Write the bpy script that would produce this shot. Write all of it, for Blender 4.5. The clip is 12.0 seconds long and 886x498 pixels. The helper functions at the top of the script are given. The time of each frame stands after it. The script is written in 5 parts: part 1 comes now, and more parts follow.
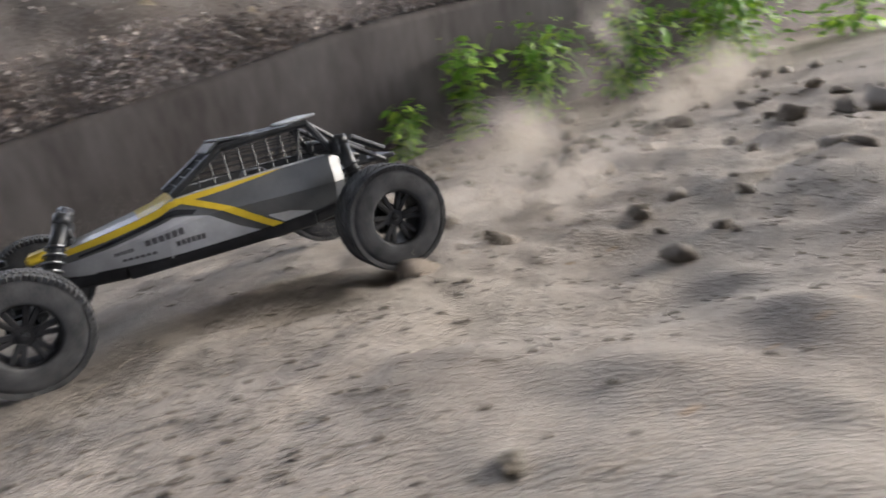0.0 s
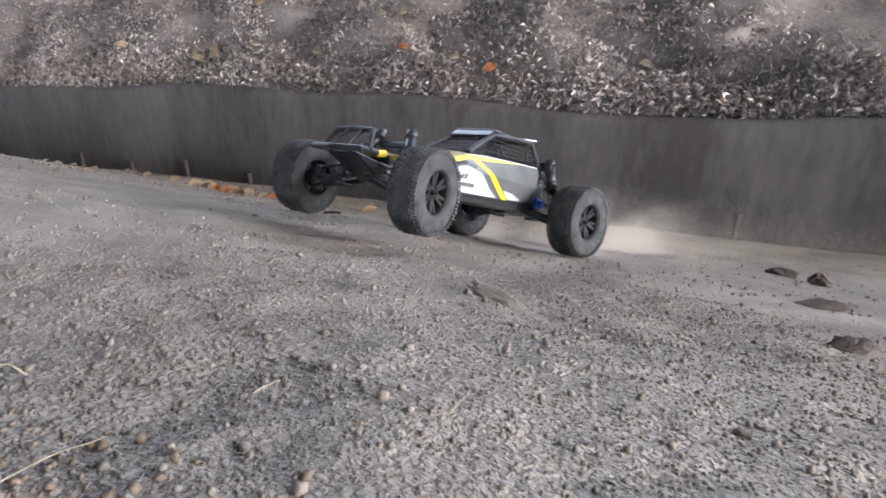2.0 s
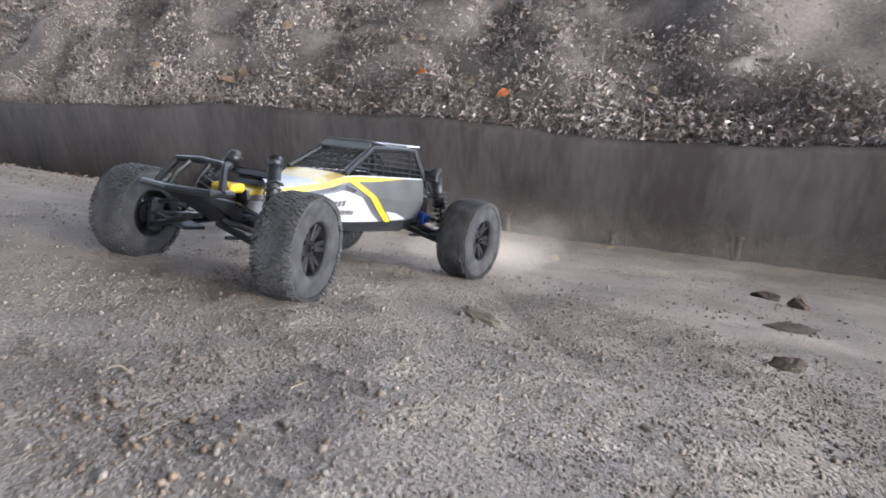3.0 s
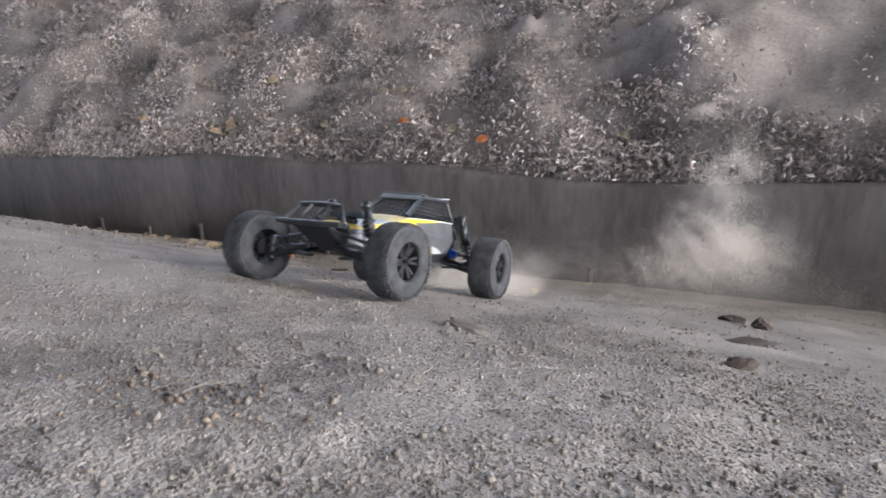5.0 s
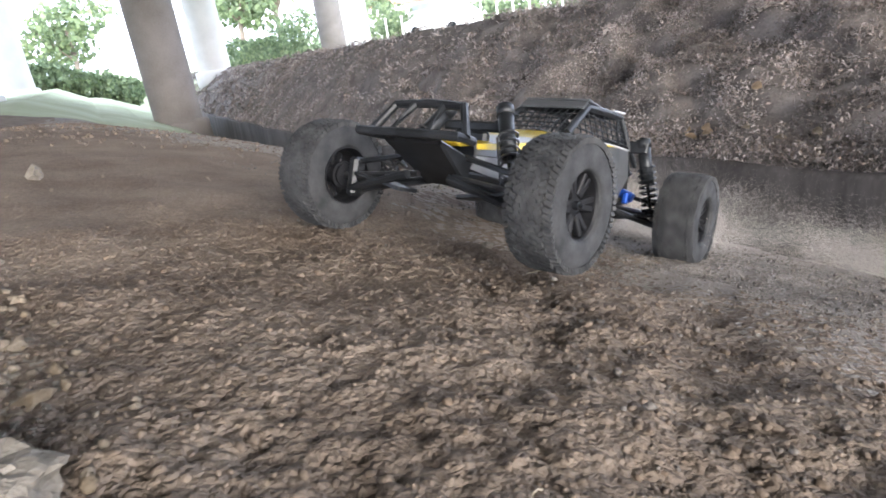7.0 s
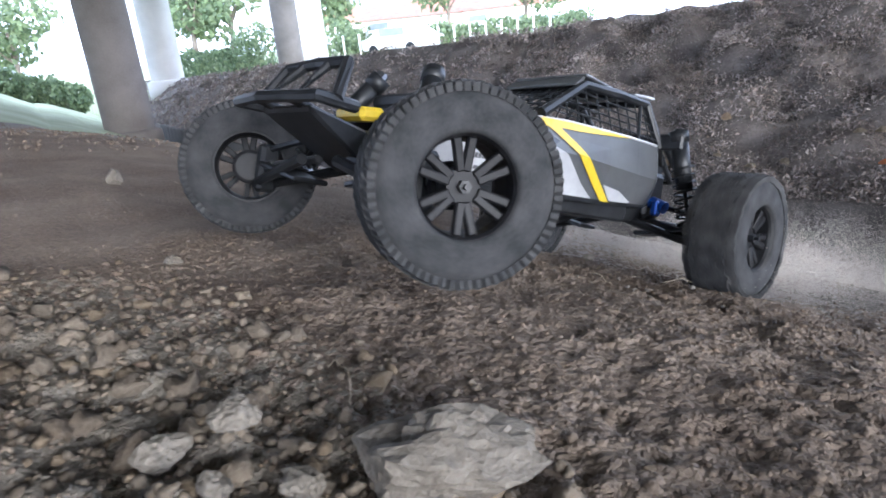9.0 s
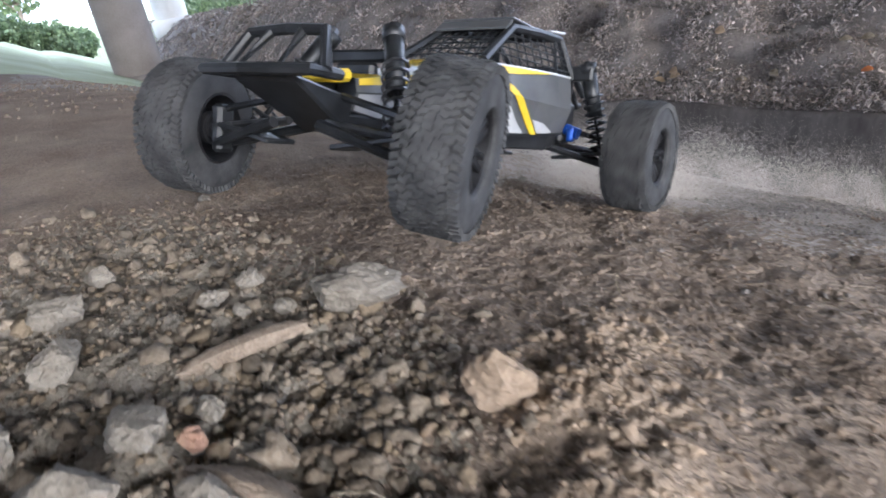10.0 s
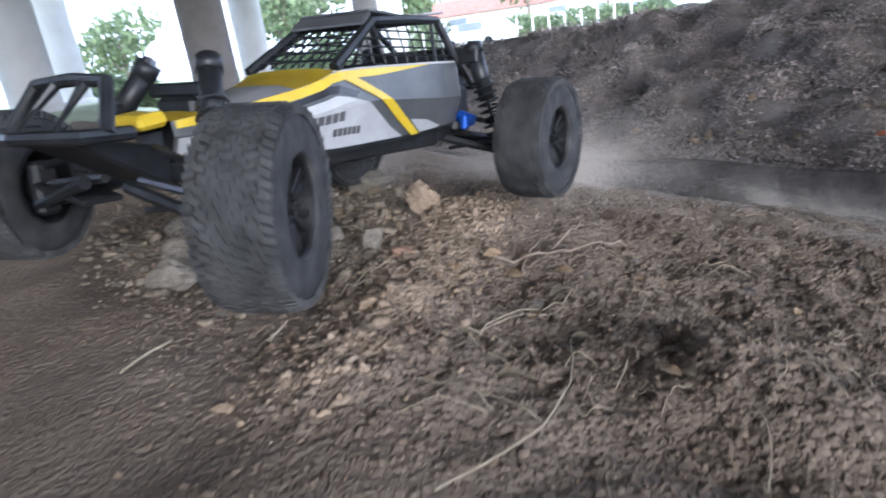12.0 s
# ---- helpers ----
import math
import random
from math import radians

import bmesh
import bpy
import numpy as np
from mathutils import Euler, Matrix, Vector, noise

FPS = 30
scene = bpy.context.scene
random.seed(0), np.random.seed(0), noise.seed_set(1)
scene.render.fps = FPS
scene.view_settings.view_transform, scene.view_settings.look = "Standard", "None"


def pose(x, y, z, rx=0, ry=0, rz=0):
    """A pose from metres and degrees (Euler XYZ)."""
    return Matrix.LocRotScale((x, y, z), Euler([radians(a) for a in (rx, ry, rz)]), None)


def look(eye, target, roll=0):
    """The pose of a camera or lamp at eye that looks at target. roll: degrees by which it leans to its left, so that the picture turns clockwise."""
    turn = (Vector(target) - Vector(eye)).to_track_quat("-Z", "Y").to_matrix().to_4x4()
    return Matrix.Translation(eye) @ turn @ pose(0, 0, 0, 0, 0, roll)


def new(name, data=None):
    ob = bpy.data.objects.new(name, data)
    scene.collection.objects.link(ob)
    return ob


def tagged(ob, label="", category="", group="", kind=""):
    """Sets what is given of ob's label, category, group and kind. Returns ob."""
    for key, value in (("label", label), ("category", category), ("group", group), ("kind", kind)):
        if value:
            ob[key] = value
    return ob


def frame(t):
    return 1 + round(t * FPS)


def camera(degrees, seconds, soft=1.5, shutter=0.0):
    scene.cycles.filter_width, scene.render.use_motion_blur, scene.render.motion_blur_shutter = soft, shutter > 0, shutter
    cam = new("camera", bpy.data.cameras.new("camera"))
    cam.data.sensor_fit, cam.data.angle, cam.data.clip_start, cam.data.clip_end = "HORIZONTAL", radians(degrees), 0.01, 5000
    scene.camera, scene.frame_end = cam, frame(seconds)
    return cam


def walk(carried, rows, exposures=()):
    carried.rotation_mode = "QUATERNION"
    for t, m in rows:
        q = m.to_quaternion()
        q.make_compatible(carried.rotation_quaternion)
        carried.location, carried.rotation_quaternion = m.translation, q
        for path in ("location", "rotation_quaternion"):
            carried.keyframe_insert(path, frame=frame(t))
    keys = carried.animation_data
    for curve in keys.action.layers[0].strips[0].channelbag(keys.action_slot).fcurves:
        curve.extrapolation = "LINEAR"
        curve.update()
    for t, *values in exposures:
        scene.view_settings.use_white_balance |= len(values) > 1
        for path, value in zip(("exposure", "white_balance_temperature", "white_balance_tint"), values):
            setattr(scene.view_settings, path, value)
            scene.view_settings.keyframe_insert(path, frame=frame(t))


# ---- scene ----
# ------------------------------------------------------------------ camera
cam = camera(69.9, 12.0, soft=1.7, shutter=0.25)
PATH = [
    (0, (0.6614, -0.3689, 0.3173), (1.4590, 1.1282, -0.7421), -4.01),
    (0.1, (0.5935, -0.3526, 0.3123), (1.2898, 1.2105, -0.7229), -3.27),
    (0.2, (0.5299, -0.3373, 0.3148), (1.0834, 1.2980, -0.6947), -2.19),
    (0.3, (0.4780, -0.3260, 0.3242), (0.8380, 1.3822, -0.6516), -0.26),
    (0.5, (0.4000, -0.3463, 0.3082), (0.1856, 1.4376, -0.5704), 1.10),
    (0.6, (0.3449, -0.3667, 0.3037), (-0.1279, 1.3657, -0.5768), 0.02),
    (0.7, (0.2985, -0.3755, 0.2904), (-0.4067, 1.2630, -0.6141), -1.70),
    (0.8, (0.2607, -0.3854, 0.2843), (-0.5394, 1.1950, -0.6444), -2.62),
    (1, (0.2232, -0.3921, 0.2798), (-0.6280, 1.1372, -0.6881), -2.16),
    (1.5, (0.2034, -0.3947, 0.2793), (-0.7165, 1.0905, -0.6944), -1.77),
    (2, (0.2155, -0.3790, 0.2832), (-0.6119, 1.1631, -0.6850), -1.92),
    (2.5, (0.2299, -0.3758, 0.2860), (-0.5628, 1.1900, -0.6731), -2.18),
    (3, (0.2778, -0.4464, 0.3519), (-0.6115, 1.0821, -0.5824), -2.05),
    (4.8, (0.3060, -0.5311, 0.3498), (-0.5952, 1.0580, -0.4643), -1.84),
    (5, (0.3146, -0.5192, 0.3514), (-0.5552, 1.0971, -0.4429), -2.29),
    (5.5, (0.3210, -0.5165, 0.3551), (-0.5372, 1.1197, -0.4108), -3.54),
    (6, (0.2412, -0.6835, 0.4443), (-0.8377, 0.7814, -0.3864), -10.72),
    (6.2, (0.2195, -0.7724, 0.4705), (-1.1656, 0.4297, -0.3272), -13.56),
    (6.3, (0.2149, -0.8111, 0.4770), (-1.2495, 0.2899, -0.3250), -14.19),
    (6.4, (0.2131, -0.8448, 0.4803), (-1.2988, 0.1940, -0.3167), -14.10),
    (6.5, (0.2127, -0.8724, 0.4812), (-1.3346, 0.1230, -0.3029), -13.63),
    (6.7, (0.2137, -0.9091, 0.4667), (-1.3935, 0.0240, -0.2722), -11.51),
    (7, (0.2155, -0.9400, 0.4401), (-1.4873, -0.1373, -0.2353), -8.60),
    (7.2, (0.2003, -0.9601, 0.4447), (-1.4838, -0.1192, -0.2312), -6.91),
    (8.8, (0.1533, -1.0911, 0.4600), (-1.4657, -0.1382, -0.2262), -6.03),
    (9, (0.1592, -1.1080, 0.4631), (-1.4793, -0.1549, -0.1748), -5.83),
    (9.5, (0.2175, -1.1547, 0.4932), (-1.4188, -0.3077, -0.2848), -9.06),
    (10, (0.3715, -1.1419, 0.5231), (-1.2410, -0.3093, -0.3175), -9.88),
    (10.5, (0.5018, -1.1757, 0.5094), (-1.1297, -0.2316, -0.1591), -7.75),
    (11, (0.5660, -1.1396, 0.5037), (-1.0380, -0.1231, -0.1239), -5.96),
    (11.5, (0.6639, -1.1952, 0.5204), (-0.9413, -0.2164, -0.1617), -4.97),
    (12, (0.7629, -1.2463, 0.4818), (-0.9934, -0.5218, -0.1429), -8.34),
]
EXPOSURES = ((0, 2.79, 6500, 10), (0.5, 3.07, 6000, 10), (1.0, 3.22, 6000, 10), (3.2, 3.18, 6000, 10), (5.0, 3.12, 5950, 10), (5.5, 3.06, 5950, 10), (6.2, 2.95, 6100, 10), (7.0, 2.92, 6150, 10), (9.0, 2.58, 5550, 10),
             (9.5, 2.50, 5750, 10), (10.0, 2.73, 5750, 10), (10.5, 2.58, 5650, 10), (11.0, 2.31, 5550, 10), (12, 2.28, 5500, 10))
walk(cam, [(t, look(eye, target, roll)) for t, eye, target, roll in PATH], EXPOSURES)

# ------------------------------------------------------------------ light
world = bpy.data.worlds.new("overcast_sky")
scene.world = world
world.use_nodes = True
wn = world.node_tree.nodes
sky = wn.new("ShaderNodeTexSky")
sky.sky_type = "NISHITA"
sky.sun_disc = False
sky.sun_elevation = radians(19)
sky.sun_rotation = radians(96)
sky.dust_density = 4.0
sky.air_density = 1.2
haze = wn.new("ShaderNodeMixRGB")
haze.inputs[0].default_value = 0.75
haze.inputs[2].default_value = (6.7, 7.2, 8.9, 1)
world.node_tree.links.new(sky.outputs[0], haze.inputs[1])
world.node_tree.links.new(haze.outputs[0], wn["Background"].inputs[0])
wn["Background"].inputs[1].default_value = 0.125
sun_data = bpy.data.lights.new("sun", "SUN")
sun_data.energy, sun_data.angle, sun_data.color = 1.17, radians(34), (1.0, 0.99, 0.98)
sun = new("sun", sun_data)
sun.matrix_world = look((5, -0.5, 1.7), (0, 0, 0))

# ------------------------------------------------------------------ helpers


def part(name, bm, mat, parent=None, label="", smooth=False):
    """One mesh object out of a bmesh, under a thing or a part."""
    me = bpy.data.meshes.new(name)
    bmesh.ops.recalc_face_normals(bm, faces=bm.faces[:])
    bm.to_mesh(me)
    bm.free()
    for m in mat if isinstance(mat, (list, tuple)) else [mat]:
        me.materials.append(m)
    if smooth:
        me.polygons.foreach_set("use_smooth", [True] * len(me.polygons))
    ob = new(name, me)
    if parent is not None:
        ob.parent = parent
    if label:
        ob["label"] = label
    return ob


def raw_mesh(name, verts, faces, mat, smooth=False):
    """An object from numpy arrays of corners and of faces that all have the same number of sides."""
    me = bpy.data.meshes.new(name)
    verts = np.asarray(verts, np.float32).reshape(-1, 3)
    faces = np.asarray(faces, np.int32)
    n, k = faces.shape
    me.vertices.add(len(verts))
    me.vertices.foreach_set("co", verts.ravel())
    me.loops.add(n * k)
    me.loops.foreach_set("vertex_index", faces.ravel())
    me.polygons.add(n)
    me.polygons.foreach_set("loop_start", np.arange(0, n * k, k, dtype=np.int32))
    me.polygons.foreach_set("use_smooth", np.full(n, smooth))
    me.update(calc_edges=True)
    me.materials.append(mat)
    return new(name, me)


def box(bm, size, at=(0, 0, 0), turn=None, bevel=0.0):
    """A box, with its edges cut off by bevel."""
    m = Matrix.Translation(at) @ (turn if turn else Matrix()) @ Matrix.Diagonal((*size, 1))
    made = bmesh.ops.create_cube(bm, size=1.0, matrix=m)["verts"]
    if bevel:
        edges = list({e for v in made for e in v.link_edges})
        bmesh.ops.bevel(bm, geom=edges, offset=bevel, segments=1, affect="EDGES")


def rod(bm, a, b, r, r2=None, sides=8):
    """A closed rod from a to b."""
    a, b = Vector(a), Vector(b)
    d = b - a
    m = Matrix.Translation((a + b) / 2) @ d.to_track_quat("Z", "Y").to_matrix().to_4x4()
    bmesh.ops.create_cone(bm, cap_ends=True, segments=sides, radius1=r, radius2=r if r2 is None else r2, depth=d.length, matrix=m)


def tube(bm, points, r, sides=6, taper=None):
    """A bent pipe through the points."""
    pts = [Vector(p) for p in points]
    rings = []
    for i, p in enumerate(pts):
        d = (pts[min(i + 1, len(pts) - 1)] - pts[max(i - 1, 0)]).normalized()
        q = d.to_track_quat("Z", "Y")
        k = r if taper is None else r + (taper - r) * i / (len(pts) - 1)
        rings.append([bm.verts.new(p + q @ Vector((k * math.cos(a), k * math.sin(a), 0))) for a in (2 * math.pi * j / sides for j in range(sides))])
    for lo, hi in zip(rings, rings[1:]):
        for j in range(sides):
            bm.faces.new((lo[j], lo[(j + 1) % sides], hi[(j + 1) % sides], hi[j]))
    bm.faces.new(rings[0][::-1])
    bm.faces.new(rings[-1])


def lathe(bm, profile, steps=40):
    """A profile of (radius, y) turned round the y axis."""
    rings = []
    for j in range(steps):
        a = 2 * math.pi * j / steps
        rings.append([bm.verts.new((r * math.cos(a), y, r * math.sin(a))) for r, y in profile])
    n = len(profile)
    for j in range(steps):
        for i in range(n - 1):
            bm.faces.new((rings[j][i], rings[j][i + 1], rings[(j + 1) % steps][i + 1], rings[(j + 1) % steps][i]))


def rock_bm(seed, size, rough=0.25, detail=2):
    """An uneven stone with flattened faces."""
    rng = random.Random(seed)
    bm = bmesh.new()
    bmesh.ops.create_icosphere(bm, subdivisions=detail, radius=0.5)
    off = Vector((rng.uniform(-50, 50), rng.uniform(-50, 50), rng.uniform(-50, 50)))
    cuts = [(Vector((rng.uniform(-1, 1), rng.uniform(-1, 1), rng.uniform(-1, 1))).normalized(), rng.uniform(0.3, 0.42)) for _ in range(7)]
    for v in bm.verts:
        n = v.co.normalized()
        v.co = n * (0.5 + rough * 0.6 * noise.noise(n * 1.4 + off) + rough * 0.25 * noise.noise(n * 4 + off))
        grit = rough * 0.10 * noise.noise(n * 11 + off) + rough * 0.06 * noise.noise(n * 23 + off)
        for c, d in cuts:
            over = v.co.dot(c) - d
            if over > 0:
                v.co -= c * over * 0.92
        v.co += n * grit
        v.co.x, v.co.y, v.co.z = v.co.x * size[0], v.co.y * size[1], v.co.z * size[2]
    return bm


def crowd(base_v, base_f, at, size, turn, name, mat, smooth=False, squash=None):
    """Many small copies of one shape in one mesh: places, sizes and turns are arrays."""
    n = len(at)
    ca, sa = np.cos(turn), np.sin(turn)
    rx, ry, rz = (np.zeros((n, 3, 3)) for _ in range(3))
    for m, k, i, j in ((rx, 0, 1, 2), (ry, 1, 0, 2), (rz, 2, 0, 1)):
        m[:, k, k] = 1
        m[:, i, i] = m[:, j, j] = ca[:, k]
        m[:, i, j], m[:, j, i] = -sa[:, k], sa[:, k]
    size = np.asarray(size, float)
    if size.ndim == 1:
        size = np.repeat(size[:, None], 3, 1)
    v = np.asarray(base_v)[None] * size[:, None, :]
    v = np.einsum("nij,nkj->nki", rz @ ry @ rx, v)
    if squash is not None:
        v[:, :, 2] *= squash
    v = v + np.asarray(at)[:, None, :]
    f = np.asarray(base_f)[None] + (np.arange(n) * len(base_v))[:, None, None]
    return raw_mesh(name, v.reshape(-1, 3), f.reshape(-1, f.shape[2]), mat, smooth)


# ------------------------------------------------------------------ materials


def material(name, base, rough=0.8, metal=0.0, vary=None, scale=20.0, fine=200.0, bump=0.0, island=False, spread=None, spec=0.5, depth=0.002, cell=0.0, grainy=0.2, tones=0.12, streak=1.0):
    """A surface: base colour, mixed to vary by noise at two scales, with roughness and bump from the same noise.
    spread: colours among which each loose piece (island) takes one; cell: packed grains, that many to the metre."""
    mat = bpy.data.materials.new(name)
    mat.use_nodes = True
    t = mat.node_tree
    n, link = t.nodes, t.links.new
    p = n["Principled BSDF"]
    p.inputs["Roughness"].default_value = rough
    p.inputs["Metallic"].default_value = metal
    p.inputs["Specular IOR Level"].default_value = spec
    geo = n.new("ShaderNodeTexCoord")
    a, b = n.new("ShaderNodeTexNoise"), n.new("ShaderNodeTexNoise")
    for node, s, d in ((a, scale, 4), (b, fine, 3)):
        node.inputs["Scale"].default_value = s
        node.inputs["Detail"].default_value = d
        place = geo.outputs["Object"]
        if streak != 1.0:
            flat = n.new("ShaderNodeMapping")
            flat.inputs["Scale"].default_value = (1, 1, streak)
            link(place, flat.inputs["Vector"])
            place = flat.outputs[0]
        link(place, node.inputs["Vector"])
    both = n.new("ShaderNodeMath")
    both.operation = "MULTIPLY_ADD"
    both.inputs[1].default_value = 1 - grainy
    half = n.new("ShaderNodeMath")
    half.operation = "MULTIPLY"
    half.inputs[1].default_value = grainy
    link(b.outputs["Fac"], half.inputs[0])
    link(a.outputs["Fac"], both.inputs[0])
    link(half.outputs[0], both.inputs[2])
    ramp = n.new("ShaderNodeValToRGB")
    ramp.color_ramp.elements[0].position, ramp.color_ramp.elements[1].position = 0.36, 0.64
    ramp.color_ramp.elements[0].color = (*base, 1)
    ramp.color_ramp.elements[1].color = (*(vary or base), 1)
    link(both.outputs[0], ramp.inputs[0])
    colour = ramp.outputs[0]
    if spread:
        pick = n.new("ShaderNodeNewGeometry").outputs["Random Per Island"] if island else n.new("ShaderNodeObjectInfo").outputs["Random"]
        r2 = n.new("ShaderNodeValToRGB")
        r2.color_ramp.interpolation = "CONSTANT"
        while len(r2.color_ramp.elements) < len(spread):
            r2.color_ramp.elements.new(0.5)
        for i, (e, c) in enumerate(zip(r2.color_ramp.elements, spread)):
            e.position, e.color = i / len(spread), (*c, 1)
        link(pick, r2.inputs[0])
        mix = n.new("ShaderNodeMixRGB")
        mix.blend_type = "MULTIPLY"
        mix.inputs[0].default_value = 1.0
        link(colour, mix.inputs[1])
        link(r2.outputs[0], mix.inputs[2])
        colour = mix.outputs[0]
    height = both.outputs[0]
    if cell:
        vor = n.new("ShaderNodeTexVoronoi")
        vor.inputs["Scale"].default_value = cell
        warp = n.new("ShaderNodeMixRGB")
        warp.blend_type = "ADD"
        warp.inputs[0].default_value = 0.006
        link(geo.outputs["Object"], warp.inputs[1])
        link(b.outputs["Color"], warp.inputs[2])
        link(warp.outputs[0], vor.inputs["Vector"])
        hill = n.new("ShaderNodeMath")
        hill.operation = "MULTIPLY_ADD"
        hill.inputs[1].default_value = -0.8
        link(vor.outputs["Distance"], hill.inputs[0])
        link(both.outputs[0], hill.inputs[2])
        height = hill.outputs[0]
        tone = n.new("ShaderNodeHueSaturation")
        bright = n.new("ShaderNodeMapRange")
        bright.inputs["To Min"].default_value, bright.inputs["To Max"].default_value = 1 - tones, 1 + tones
        link(vor.outputs["Color"], bright.inputs["Value"])
        link(bright.outputs[0], tone.inputs["Value"])
        link(colour, tone.inputs["Color"])
        colour = tone.outputs[0]
    link(colour, p.inputs["Base Color"])
    if bump:
        bn = n.new("ShaderNodeBump")
        bn.inputs["Strength"].default_value = bump
        bn.inputs["Distance"].default_value = depth
        link(height, bn.inputs["Height"])
        link(bn.outputs[0], p.inputs["Normal"])
    return mat


SOIL = material("dry_soil", (0.162, 0.142, 0.123), 0.95, vary=(0.284, 0.253, 0.222), scale=6, fine=380, bump=1.0, spec=0.1, depth=0.0038, cell=260, grainy=0.42)
SOIL_BROWN = material("turned_brown_soil", (0.112, 0.086, 0.066), 0.95, vary=(0.208, 0.166, 0.130), scale=8, fine=340, bump=0.9, spec=0.08, depth=0.0042, cell=210, grainy=0.4)
CRUMB_BROWN = material("brown_soil_crumbs", (0.098, 0.076, 0.058), 0.95, vary=(0.175, 0.139, 0.109), scale=8, fine=600, bump=1.0, spec=0.08, island=True, depth=0.002, grainy=0.4,
                       spread=[(1, 1, 1), (0.9, 0.89, 0.88), (1.06, 1.05, 1.03), (0.82, 0.81, 0.8), (0.99, 0.95, 0.9), (1.1, 1.09, 1.07)])
DUST = material("airborne_dust", (0.62, 0.56, 0.49), 1.0, vary=(0.70, 0.64, 0.57), scale=3, spec=0.0)
# darker than SOIL: the crumbs' small shadows are put into their colour
CRUMB = material("soil_crumbs", (0.112, 0.098, 0.086), 0.95, vary=(0.195, 0.175, 0.156), scale=7, fine=600, bump=1.0, spec=0.1, island=True, depth=0.002, grainy=0.4,
                 spread=[(1, 1, 1), (0.9, 0.89, 0.88), (1.06, 1.05, 1.03), (0.8, 0.79, 0.78), (0.99, 0.95, 0.9)])
PEBBLE = material("dusty_gravel", (0.098, 0.078, 0.058), 0.95, vary=(0.178, 0.150, 0.117), scale=14, fine=420, bump=1.0, spec=0.1, island=True, depth=0.003, grainy=0.4,
                  spread=[(1, 1, 1), (0.88, 0.87, 0.86), (1.08, 1.07, 1.05), (0.8, 0.78, 0.76), (1.0, 0.94, 0.84), (1.3, 1.28, 1.25)])
GRAVEL_BED = material("dusty_gravel_bed", (0.135, 0.117, 0.094), 0.95, vary=(0.215, 0.190, 0.156), scale=14, fine=420, bump=0.8, spec=0.1, depth=0.003, cell=300)
RIDGE_SOIL = material("tan_ridge_soil", (0.165, 0.124, 0.088), 0.95, vary=(0.285, 0.225, 0.170), scale=22, fine=340, bump=1.0, spec=0.1, depth=0.005, cell=180, grainy=0.45)
CRUST = material("tan_soil_crust", (0.165, 0.124, 0.088), 0.95, vary=(0.285, 0.225, 0.170), scale=16, fine=420, bump=0.9, spec=0.1, island=True, depth=0.002, grainy=0.4,
                 spread=[(1, 1, 1), (0.9, 0.88, 0.86), (1.06, 1.05, 1.03), (0.84, 0.81, 0.78), (1.0, 0.97, 0.92)])
STONE = material("dusty_stone", (0.118, 0.102, 0.082), 0.92, vary=(0.205, 0.184, 0.155), scale=60, fine=420, bump=1.0, spec=0.12, depth=0.003, grainy=0.4)
CLOD = material("dark_clod", (0.042, 0.034, 0.030), 0.95, vary=(0.095, 0.080, 0.070), scale=40, fine=250, bump=0.9, spec=0.1)
REDCLAY = material("red_clay", (0.20, 0.115, 0.08), 0.95, vary=(0.29, 0.19, 0.135), scale=60, fine=300, bump=0.8, spec=0.1)
DRYWOOD = material("dry_wood", (0.11, 0.085, 0.063), 0.9, vary=(0.21, 0.168, 0.13), scale=90, fine=500, bump=0.9, spec=0.12, grainy=0.5)
TWIG = material("dead_twig", (0.13, 0.10, 0.076), 0.85, vary=(0.25, 0.205, 0.16), scale=60, fine=300, bump=0.3, spec=0.15)
STRAW = material("dry_straw", (0.17, 0.14, 0.10), 0.8, vary=(0.28, 0.24, 0.18), scale=80, fine=300, spec=0.2)
# leaf tones vary; pale patches also paint the highlights of folded clumps
LITTER = material("dead_leaves", (0.130, 0.112, 0.102), 0.6, vary=(0.37, 0.335, 0.312), scale=2.2, fine=30, bump=0.2, spec=0.4, island=True,
                  spread=[(1, 1, 1), (0.7, 0.67, 0.66), (0.82, 0.78, 0.77), (1.05, 1.02, 1.0), (0.62, 0.6, 0.59), (1.0, 0.9, 0.82), (1.15, 1.13, 1.11), (0.76, 0.73, 0.71), (1.0, 0.89, 0.79), (1.55, 1.53, 1.5), (0.72, 0.68, 0.66), (0.9, 0.86, 0.84)])
BANK_SOIL = material("dark_bank_soil", (0.105, 0.090, 0.079), 0.9, vary=(0.212, 0.187, 0.169), scale=5, fine=70, bump=0.7, spec=0.12, depth=0.015, grainy=0.35)
ORANGE_LEAF = material("orange_leaf", (0.40, 0.12, 0.035), 0.6, vary=(0.5, 0.18, 0.06), scale=60, fine=200)
TAN_LEAF = material("tan_leaf", (0.33, 0.23, 0.14), 0.6, vary=(0.45, 0.34, 0.22), scale=60, fine=200)
WALL = material("damp_concrete", (0.048, 0.042, 0.039), 0.8, vary=(0.108, 0.098, 0.091), scale=3.4, fine=40, bump=0.25, spec=0.2, streak=0.25, grainy=0.3)
RUST = material("rusty_iron", (0.02, 0.017, 0.015), 0.8, vary=(0.05, 0.035, 0.028), scale=60, fine=300, bump=0.4)
GREEN = material("fresh_leaf", (0.17, 0.33, 0.035), 0.5, vary=(0.30, 0.47, 0.07), scale=14, fine=90, island=True, spread=[(1, 1, 1), (0.6, 0.75, 0.6), (1.3, 1.2, 1.0), (0.45, 0.6, 0.5)])
STEM = material("green_stem", (0.10, 0.15, 0.04), 0.6, vary=(0.16, 0.2, 0.07), scale=30)
